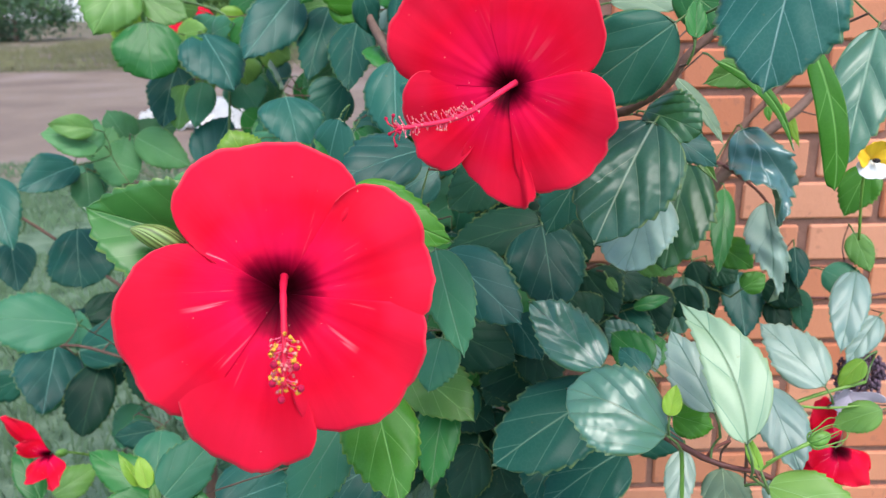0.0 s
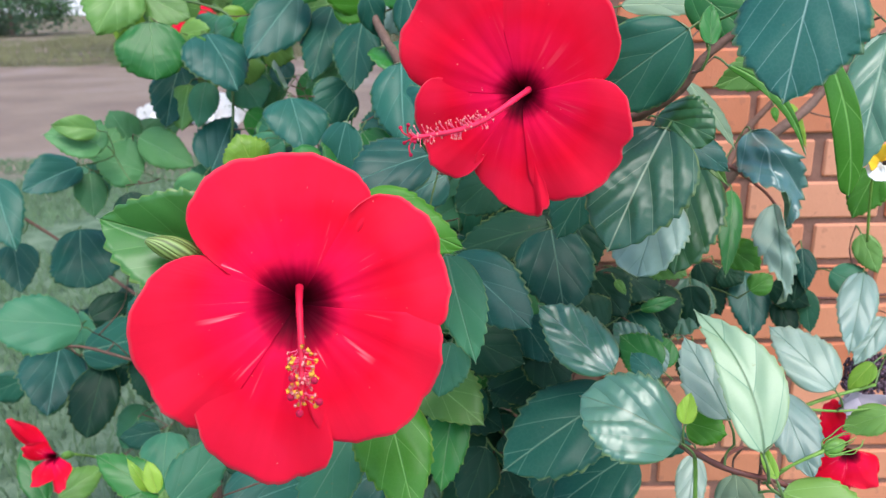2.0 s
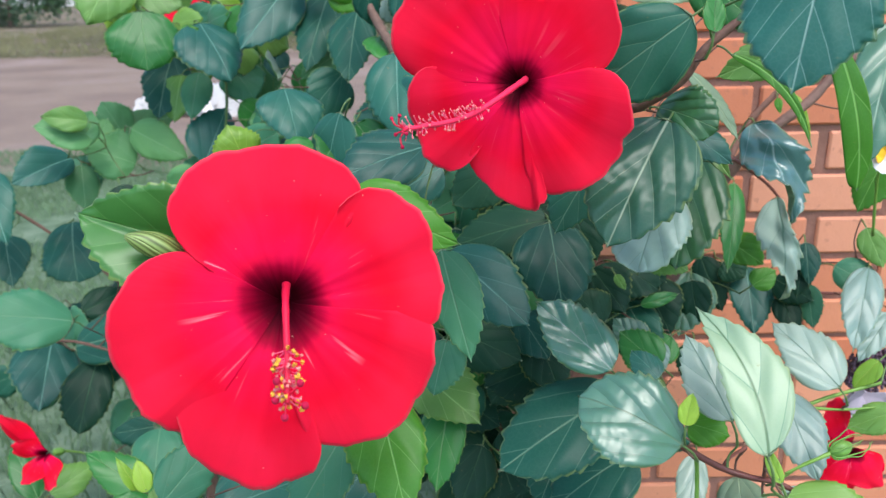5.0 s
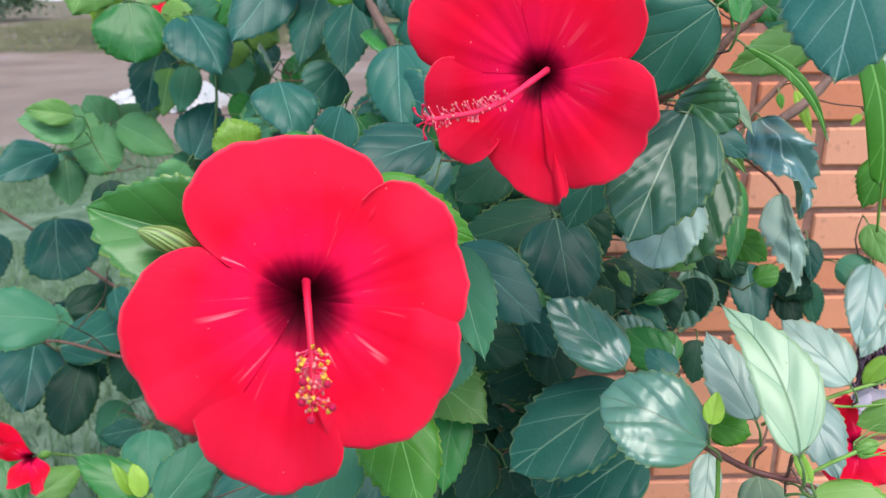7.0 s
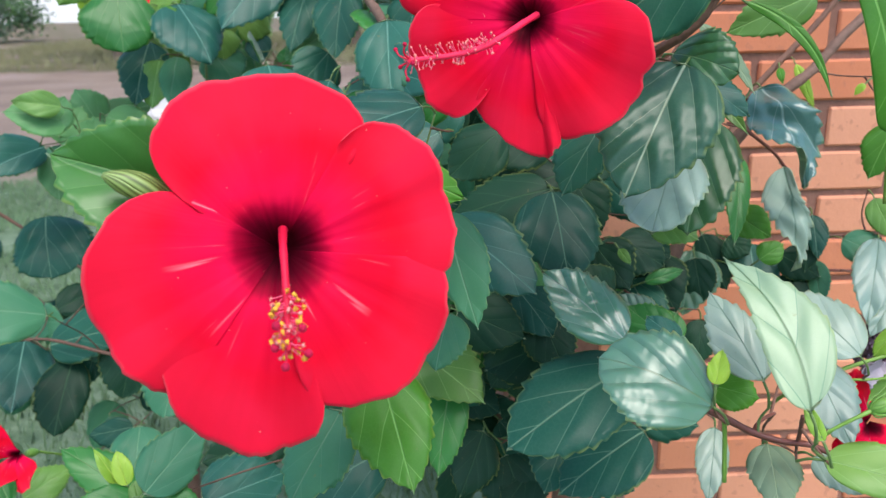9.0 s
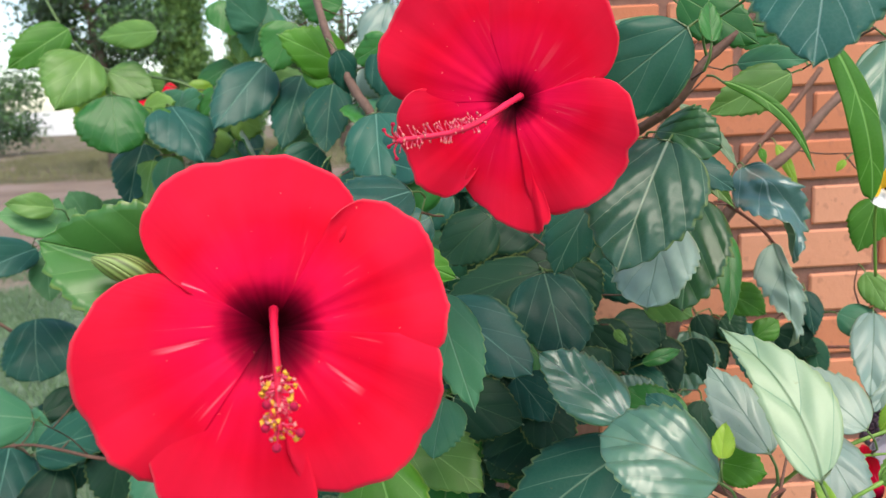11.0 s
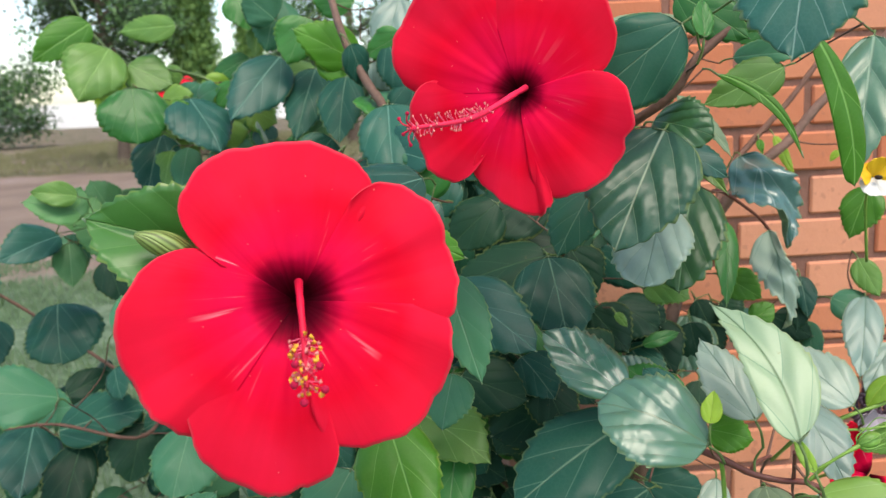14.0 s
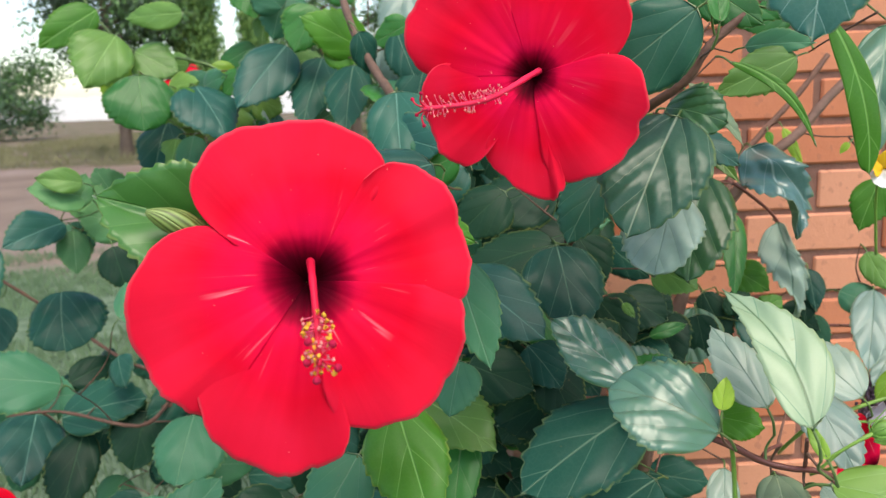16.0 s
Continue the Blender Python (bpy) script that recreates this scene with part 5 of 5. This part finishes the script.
leaf((-0.555, 1.382, 0.829), (-0.588, 1.385, 0.888), 0.067, (0.431, -0.859, 0.276), SOFT, 0.12, 0.1, plant=shrub_back)
leaf((-0.354, 1.369, 0.943), (-0.315, 1.345, 0.889), 0.078, (0.241, -0.813, 0.530), TEAL, 0.12, 0.1, plant=shrub_back)
leaf((-0.343, 1.377, 0.979), (-0.334, 1.361, 0.929), 0.057, (0.401, -0.849, 0.343), YOUNG, 0.12, 0.1, plant=shrub_back)
leaf((-0.377, 1.386, 1.052), (-0.336, 1.398, 1.006), 0.048, (0.399, -0.909, 0.117), LIME, 0.12, 0.1, plant=shrub_back)
leaf((-0.429, 1.052, 0.452), (-0.422, 0.984, 0.391), 0.072, (0.115, -0.653, 0.749), TEAL, 0.12, 0.1, plant=shrub_back)
leaf((-0.607, 1.043, 0.345), (-0.557, 1.101, 0.361), 0.050, (0.481, -0.591, 0.648), YOUNG, 0.12, 0.1, plant=shrub_back)
leaf((-0.630, 1.052, 0.330), (-0.684, 1.101, 0.395), 0.042, (0.440, -0.501, 0.745), MID, 0.12, 0.1, plant=shrub_back)
leaf((-0.552, 1.386, 1.147), (-0.634, 1.331, 1.084), 0.061, (0.450, -0.875, 0.177), BRIGHT, 0.12, 0.1, plant=shrub_back)
leaf((-0.402, 1.350, 1.133), (-0.501, 1.360, 1.127), 0.045, (0.484, -0.864, 0.138), YOUNG, 0.12, 0.1, plant=shrub_back)
leaf((-0.506, 1.404, 1.076), (-0.548, 1.371, 1.013), 0.047, (0.510, -0.853, 0.107), LIME, 0.12, 0.1, plant=shrub_back)

fill((-0.30, 1.40, 0.98), (0.30, 0.18, 0.22), 26, (SOFT, TEAL, MID, YOUNG), 0.07, shrub_back, 21)
fill((-0.26, 1.28, 0.77), (0.32, 0.18, 0.22), 22, (TEAL, SOFT, TEAL, DARK), 0.075, shrub_back, 22)
fill((-0.35, 1.25, 0.50), (0.36, 0.18, 0.26), 22, (SHADED, DARK, TEAL), 0.08, shrub_back, 23)
fill((-0.52, 1.30, 0.48), (0.42, 0.12, 0.24), 10, (DARK, SHADED, TEAL), 0.085, shrub_back, 25)
fill((-0.66, 1.36, 0.48), (0.36, 0.18, 0.26), 14, (DARK, TEAL), 0.08, shrub_back, 24)

join_leaves(shrub_back)


# ---- flowers ----
T1 = (-0.1025, 0.460, 0.8813)
bloom = thing("hibiscus_flower", T1, "fully open red hibiscus flower with dark crimson eye", "flower", "hibiscus flowers")
AX = unit(np.array((-0.02, 0.0, 1.03)) - np.array(T1))
RIGHT = unit((0.984, 0.146, -0.099))
AXES = (np.array(T1), RIGHT, np.cross(AX, RIGHT), AX)
broad_petal(bloom, AXES, 108, 48, 56, 0.096, (0.44, 0.20), 0, 4.5, seed=1)
broad_petal(bloom, AXES, 25, 37, 36, 0.099, (0.20, 0.10), 0.45, 3.0, seed=2)
broad_petal(bloom, AXES, -40, 38, 41, 0.101, (0.12, 0.24), 0.9, 3.0, seed=3)
broad_petal(bloom, AXES, -97, 24, 41, 0.110, (0.10, 0.28), 0, 2.6, seed=4)
broad_petal(bloom, AXES, -150, 29, 60, 0.103, (0.12, 0.36), 0.32, 2.2, seed=5)
stamens(bloom, [(-0.103, 0.478, 0.888), (-0.099, 0.452, 0.886), (-0.094, 0.422, 0.866), (-0.091, 0.399, 0.849)], COLUMN, 70, 0.0085, 0.62, (ANTHER, ANTHER_PINK), 3, 0.0022, (0.1, -0.85, 0.25))
calyx(bloom, T1, AX, 1.3)

T2 = (0.0458, 0.582, 0.9942)
bloom = thing("hibiscus_flower", T2, "open red hibiscus flower turned half aside on its stalk", "flower", "hibiscus flowers")
AX2 = unit((-0.35, -1.0, 0.12))
RIGHT2 = unit((0.944, -0.331, -0.006))
AXES2 = (np.array(T2), RIGHT2, np.cross(AX2, RIGHT2), AX2)
for centre, ccw, cw, reach, shoulders, layer, power, seed in (
        (140, 40, 48, 0.106, (0.30, 0.26), 0.6, 3.0, 11), (72, 36, 68, 0.089, (0.20, 0.40), 1.4, 2.8, 12), (-38, 52, 43, 0.087, (0.32, 0.17), 2.4, 3.2, 13),
        (-81, 10, 44, 0.090, (0.06, 0.30), 1.2, 1.0, 14), (-146, 28, 44, 0.085, (0.22, 0.18), 0.0, 3.0, 15)):
    broad_petal(bloom, AXES2, centre, ccw, cw, reach, shoulders, 0.26 * layer, power, deep=0.016, throat=0.11, recurve=0.03, dent=0.05 if seed == 13 else 0.0, seed=seed, mat=PETAL_PLAIN)
stamens(bloom, [(0.057, 0.598, 0.998), (0.046, 0.578, 0.994), (0.010, 0.543, 0.978), (-0.031, 0.520, 0.974)], COLUMN_ROSE, 90, 0.0075, 0.55, (ANTHER_PINK, ANTHER_PINK), 5, 0.0013)
calyx(bloom, T2, AX2, 1.3)

bud((-0.161, 0.478, 0.907), (-0.193, 0.467, 0.923), 0.014, BUD_OLIVE, "furled olive-green hibiscus bud with pale ribs")
bud((0.256, 0.495, 0.751), (0.271, 0.497, 0.757), 0.010, SEPAL, "green hibiscus bud with curled bracts on a thin stalk", bracts=7)


def side_flower(at, normal, size, seed, label, petals=5, skip=()):
    r = random.Random(seed)
    ob = thing("hibiscus_flower", at, label, "flower", "hibiscus flowers")
    n = unit(normal)
    u = unit(np.cross(n, (0.1, 0.2, 1.0)))
    w = np.cross(n, u)
    for k in range(petals):
        if k in skip:
            continue
        a = 2 * math.pi * k / petals + r.uniform(-0.15, 0.15)
        tip = np.array(at) + size * (u * math.cos(a) + w * math.sin(a)) + n * size * r.uniform(0.1, 0.5)
        petal(ob, at, tip, size * r.uniform(0.7, 1.0), n, ruffle=0.12, seed=seed + k)
    calyx(ob, at, n)
    return ob


side_flower((-0.422, 1.463, 0.999), (0.2, -0.5, 0.6), 0.07, 31, "red hibiscus flower half hidden among leaves")


def folded_flower(throat, tips, widths, normal, seed, label):
    """A bloom seen from its side, the petals half closed round each other."""
    ob = thing("hibiscus_flower", throat, label, "flower", "hibiscus flowers")
    for k, (tip, width) in enumerate(zip(tips, widths)):
        petal(ob, throat, tip, width, normal, deep=0.012, cup=0.5, ruffle=0.16, pointed=0.15, seed=seed + k)
    calyx(ob, throat, normal, 0.9)
    return ob


folded_flower((-0.570, 0.978, 0.456), ((-0.616, 0.977, 0.518), (-0.597, 0.965, 0.480), (-0.540, 0.938, 0.426), (-0.584, 0.949, 0.428)), (0.032, 0.033, 0.044, 0.047), (-0.3, -0.8, 0.4), 36, "half-closed red hibiscus flower low in the shrub")
folded_flower((0.417, 0.737, 0.596), ((0.392, 0.745, 0.654), (0.435, 0.717, 0.567), (0.372, 0.737, 0.597), (0.395, 0.723, 0.551)), (0.041, 0.053, 0.041, 0.047), (0.1, -0.9, 0.3), 41, "half-closed red hibiscus flower before the brick wall")

# yellow and white bloom at the wall
Q = Vector((0.451, 0.823, 0.891))
pansy = thing("garden_flower", Q, "small yellow and white flower with dark markings", "flower")
for k in range(5):
    a = math.pi / 2 + 2 * math.pi * k / 5
    tip = (Q.x + 0.021 * math.cos(a), Q.y - 0.010, Q.z + 0.021 * math.sin(a))
    petal(pansy, tuple(Q), tip, 0.024, (0, -1, 0.2), deep=0.004, ruffle=0.14, seed=50 + k, mat=YELLOW if k in (0, 1, 4) else WHITE)
bv, bf = blob([(0.0, -0.008, 0.0)], 0.0042, 8, 6, 0.6)
raw("flower_centre", bv, bf, [BLACK], pansy)
verts, faces = tube_points([(0, 0.004, 0), (0.004, 0.02, -0.03), (0.02, 0.04, -0.10)], [0.0015, 0.0015, 0.0018], 6)
raw("flower_stalk", verts, faces, [GREEN_STEM], pansy)


def wilted(at, size, mat, seed, label):
    """A spent bloom: crumpled petals rolled together."""
    r = random.Random(seed)
    ob = thing("wilted_flower", at, label, "flower", "wilted flowers")
    for k in range(4):
        a = r.uniform(0, 6.28)
        n = unit((math.cos(a), -1.2, 0.5 * math.sin(a)))
        tip = np.array(at) + size * np.array((0.7 * math.cos(a), -0.35, 0.9 * math.sin(a)))
        petal(ob, at, tip, size * 0.9, n, deep=0.01, ruffle=0.30, cup=-0.5, seed=seed + k, mat=mat)
    return ob




def floret_head(at, size, count, seed, label):
    """A plume of tiny crowded florets round a thin stalk."""
    r = random.Random(seed)
    ob = thing("purple_flower", at, label, "flower")
    grains = []
    while len(grains) < count:
        p = np.array([r.uniform(-1, 1) for _ in range(3)])
        if 0.45 < np.linalg.norm(p) < 1.0 + 0.12 * math.sin(9 * p[0] + 7 * p[2]):
            grains.append(p * size)
    bv, bf = blob(grains, 0.0026, 5, 3, 1.3)
    raw("bloom", bv, bf, [PURPLE], ob, "dark purple crowded blooms")
    sv, sf = tube_points([(0, 0, 0), (0.004, 0.02, -size[2] * 1.4), (0.0, 0.06, -size[2] * 3)], [0.0016, 0.0016, 0.002], 6)
    raw("flower_stalk", sv, sf, [STALK], ob)
    return ob


floret_head((0.535, 0.930, 0.590), np.array((0.032, 0.018, 0.036)), 420, 55, "dark purple head of tiny crowded florets")
wilted((0.423, 0.748, 0.654), 0.03, LILAC, 56, "faded lilac bloom hanging by a thin stem")

# ---- the yard beyond ----
def petal_patch(name, at, size, count, bloom_size, mat, seed, label):
    """A low clump of small open blooms, each of five petals."""
    r = random.Random(seed)
    ob = thing(name, at, label, "flower bed")
    verts, faces = [], []
    for _ in range(count):
        x, y = r.uniform(-0.5, 0.5) * size[0], r.uniform(-0.5, 0.5) * size[1]
        z = size[2] * (1 - (2 * x / size[0]) ** 2 * 0.6) * r.uniform(0.55, 1.0)
        tilt = r.uniform(0, 6.28)
        for k in range(5):
            a = tilt + 2 * math.pi * k / 5
            o = len(verts)
            d = (math.cos(a), -0.4 + 0.4 * math.sin(a), math.sin(a) * 0.9)
            e = (-d[2], 0, d[0])
            s = bloom_size * r.uniform(0.8, 1.2)
            verts += [(x, y, z), (x + s * (d[0] + 0.5 * e[0]), y + s * d[1], z + s * (d[2] + 0.5 * e[2])),
                      (x + s * 1.25 * d[0], y + s * 1.1 * d[1], z + s * 1.25 * d[2]),
                      (x + s * (d[0] - 0.5 * e[0]), y + s * d[1], z + s * (d[2] - 0.5 * e[2]))]
            faces.append((o, o + 1, o + 2, o + 3))
    raw("bloom", verts, faces, [mat], ob, "white five-petalled blooms")
    gv, gf = [], []
    for _ in range(900):
        x, y = r.uniform(-0.5, 0.5) * size[0], r.uniform(-0.5, 0.5) * size[1]
        z, s = r.uniform(0, 0.8) * size[2], r.uniform(0.02, 0.05)
        a = r.uniform(0, 6.28)
        o = len(gv)
        gv += [(x, y, z), (x + s * math.cos(a), y + s * math.sin(a), z + s * 0.6), (x + 1.6 * s * math.cos(a + 0.4), y + 1.6 * s * math.sin(a + 0.4), z + s)]
        gf.append((o, o + 1, o + 2))
    raw("foliage", gv, gf, [GRASS], ob)
    return ob


petal_patch("white_flower_bed", (-2.35, 7.6, 0.0), (0.80, 0.6, 0.18), 330, 0.085, WHITE, 61, "low bed of overlapping white blooms on sandy ground")


def grass(name, x0, x1, y0, y1, count, height, seed, label, mat):
    r = random.Random(seed)
    verts, faces = [], []
    for _ in range(count):
        x, y = r.uniform(x0, x1), r.uniform(y0, y1)
        if noise.noise(Vector((x * 1.5, y * 1.5, 0))) < -0.25:
            continue
        h, a, lean = height * r.uniform(0.5, 1.3), r.uniform(0, 6.28), r.uniform(-0.5, 0.5)
        dx, dy, w = math.cos(a), math.sin(a), r.uniform(0.002, 0.005)
        o = len(verts)
        verts += [(x - dx * w, y - dy * w, -0.02), (x + dx * w, y + dy * w, -0.02), (x + lean * h * 0.4, y + lean * h * 0.3, h * 0.6), (x + lean * h, y + lean * h * 0.6, h)]
        faces += [(o, o + 1, o + 2), (o, o + 2, o + 3)]
    ob = raw(name, verts, faces, [mat], None)
    return tagged(ob, label, "grass", kind="stuff")


grass("lawn_grass", -3.2, 0.05, 1.3, 5.6, 26000, 0.05, 71, "short pale green lawn grass", GRASS)
grass("lawn_grass", -12.0, 2.0, 15.0, 34.0, 20000, 0.20, 72, "scattered dry grass tufts on sandy ground", DRY_GRASS)


def tree(at, height, radius, clumps, leaf_size, mats, seed, label, droop=0.0):
    """A tapered trunk with limbs, and a crown of many small leaf clumps with gaps."""
    r = random.Random(seed)
    ob = thing("tree", at, label, "tree", "trees across the yard")
    top = Vector((r.uniform(-0.3, 0.3), r.uniform(-0.3, 0.3), height * 0.8))
    verts, faces = tube_points([(0, 0, -0.1), (0.05, 0, height * 0.3), tuple(top * 0.7), tuple(top)], [height * 0.028, height * 0.02, height * 0.012, height * 0.004], 8)
    raw("trunk", verts, faces, [TRUNK], ob)
    ends = []
    for k in range(12):
        f = r.uniform(0.25, 0.95)
        a = r.uniform(0, 6.28)
        s = top * f
        e = s + Vector((math.cos(a), math.sin(a), r.uniform(0.1, 0.6) - droop)) * radius * r.uniform(0.6, 1.0)
        tv, tf = tube_points([tuple(s), tuple((s + e) / 2 + Vector((0, 0, 0.1 * radius))), tuple(e)], [height * 0.009, height * 0.006, height * 0.002], 6)
        raw("limb", tv, tf, [TRUNK], ob)
        ends += [s.lerp(e, 0.5), e, s.lerp(e, 0.8)]
    for m, share in zip(mats, (0.6, 0.4)):
        cv, cf = [], []
        for _ in range(int(clumps * share)):
            c = r.choice(ends) + Vector((r.gauss(0, 1), r.gauss(0, 1), r.gauss(0, 0.75))) * radius * 0.13
            for _ in range(120):
                p = c + Vector((r.gauss(0, 1), r.gauss(0, 1), r.gauss(0, 1) - droop)) * leaf_size * 1.9
                d1 = Vector((r.uniform(-1, 1), r.uniform(-1, 1), r.uniform(-1, 1) - droop * 2)).normalized() * leaf_size * r.uniform(0.5, 1.0)
                d2 = d1.cross(Vector((r.uniform(-1, 1), r.uniform(-1, 1), r.uniform(-1, 1)))).normalized() * leaf_size * 0.32
                o = len(cv)
                cv += [p, p + d1 * 0.5 + d2, p + d1, p + d1 * 0.5 - d2]
                cf.append((o, o + 1, o + 2, o + 3))
        raw("crown", cv, cf, [m], ob)
    return ob


def cypress(at, height, radius, sprays, leaf_size, mats, seed, label):
    """A slender conifer: a straight trunk and a narrow cone of upright feathery sprays, uneven in outline."""
    r = random.Random(seed)
    ob = thing("conifer", at, label, "tree", "conifers across the yard")
    verts, faces = tube_points([(0, 0, -0.1), (0.02, 0, height * 0.4), (0, 0, height * 0.92)], [height * 0.02, height * 0.014, height * 0.003], 8)
    raw("trunk", verts, faces, [TRUNK], ob)
    for m, share in zip(mats, (0.6, 0.4)):
        cv, cf = [], []
        for _ in range(int(sprays * share)):
            f = r.random() ** 0.8
            wide = radius * (1.04 - f) ** 0.7 * min(1.0, 0.35 + 2.2 * f) * (1 + 0.25 * math.sin(9 * f + seed))
            a, q = r.uniform(0, 6.28), r.uniform(0.45, 1.0)
            c = Vector((wide * q * math.cos(a), wide * q * math.sin(a), height * (0.08 + 0.90 * f)))
            lean = Vector((0.35 * math.cos(a), 0.35 * math.sin(a), 1.0)).normalized()
            for _ in range(46):
                p = c + lean * leaf_size * r.uniform(-1.5, 2.6) + Vector((r.gauss(0, 1), r.gauss(0, 1), r.gauss(0, 1))) * leaf_size * 0.75
                d1 = (lean + Vector((r.uniform(-1, 1), r.uniform(-1, 1), r.uniform(-0.6, 0.8))) * 0.7).normalized() * leaf_size * r.uniform(0.6, 1.1)
                d2 = d1.cross(Vector((r.uniform(-1, 1), r.uniform(-1, 1), 0.2))).normalized() * leaf_size * 0.26
                o = len(cv)
                cv += [p, p + d1 * 0.5 + d2, p + d1, p + d1 * 0.5 - d2]
                cf.append((o, o + 1, o + 2, o + 3))
        raw("crown", cv, cf, [m], ob)
    return ob


tree((-17.0, 32.5, 0), 3.3, 2.8, 80, 0.18, (CROWN_DARK, CROWN), 81, "dark feathery tree beyond the sandy yard", 0.3)
tree((-6.15, 17.0, 0), 5.6, 1.5, 150, 0.12, (CROWN_DARK, CROWN), 82, "sparse grey-green tree beyond the sandy yard", 0.3)
cypress((-4.6, 17.5, 0), 5.0, 0.62, 420, 0.12, (CROWN_PALE, CROWN), 83, "slender bright green conifer beyond the sandy yard")
cypress((-3.5, 18.0, 0), 3.3, 0.42, 260, 0.11, (CROWN_PALE, CROWN), 86, "small bright green conifer beyond the sandy yard")
tree((-1.6, 21.0, 0), 6.0, 2.2, 130, 0.12, (CROWN, CROWN_DARK), 84, "green tree beyond the sandy yard", 0.2)
tree((-25.0, 44.0, 0), 4.4, 3.0, 80, 0.16, (CROWN_DARK, CROWN), 85, "dark tree far across the yard", 0.2)

far_wall = raw("boundary_wall", [(x, y, z) for x in (-160, 30) for y in (110.0, 110.4) for z in (-0.2, 3.2)],
               [(0, 1, 3, 2), (4, 6, 7, 5), (0, 4, 5, 1), (2, 3, 7, 6), (1, 5, 7, 3), (0, 2, 6, 4)], [PLASTER], smooth=False)
tagged(far_wall, "long low white plastered boundary wall", "wall", kind="structure")


# ---- bricks of the wall ----
def brick_mesh(length):
    bm = bmesh.new()
    bmesh.ops.create_cube(bm, size=1.0)
    for v in bm.verts:
        v.co = Vector((v.co.x * length, v.co.y * 0.05, v.co.z * (COURSE - JOINT)))
    bmesh.ops.bevel(bm, geom=[e for e in bm.edges], offset=0.003, segments=1, affect="EDGES")
    me = bpy.data.meshes.new("brick")
    bm.to_mesh(me)
    bm.free()
    me.materials.append(BRICK)
    return me


BRICKS = [brick_mesh(LONG - JOINT - d) for d in (0.0, 0.002, 0.004)]
HALF = brick_mesh(LONG / 2 - JOINT)
Z0, X_PHASE = 0.9265, 0.4450
rest_v, rest_f = [], []
r = random.Random(91)
for row in range(-14, 28):
    z = Z0 + (row - 0.5) * COURSE
    shift = X_PHASE + (0.5 * LONG if row % 2 else 0.0)
    for k in range(-4, 20):
        x = shift + (k + 0.5) * LONG
        if x < WALL_X0 - LONG * 0.25 or x > 4.4 or z < 0:
            continue
        half = x - LONG / 2 < WALL_X0
        near = x < 1.0 and 0.1 < z < 1.35
        dy, dz, dx = r.uniform(-0.0012, 0.0012), r.uniform(-0.001, 0.001), r.uniform(-0.0015, 0.0015)
        me = HALF if half else r.choice(BRICKS)
        cx = WALL_X0 + LONG / 4 - JOINT / 2 + 0.003 if half else x
        if near:
            ob = place("brick", me, wall)
            ob.location = (cx + dx, WALL_Y + 0.025 + dy, z + dz)
        else:
            o = len(rest_v)
            rest_v += [(v.co.x + cx, v.co.y + WALL_Y + 0.025, v.co.z + z) for v in me.vertices]
            rest_f += [tuple(i + o for i in p.vertices) for p in me.polygons]
rest = raw("bricks_beyond", rest_v, rest_f, [BRICK], wall, smooth=False)
rest["kind"] = "stuff"
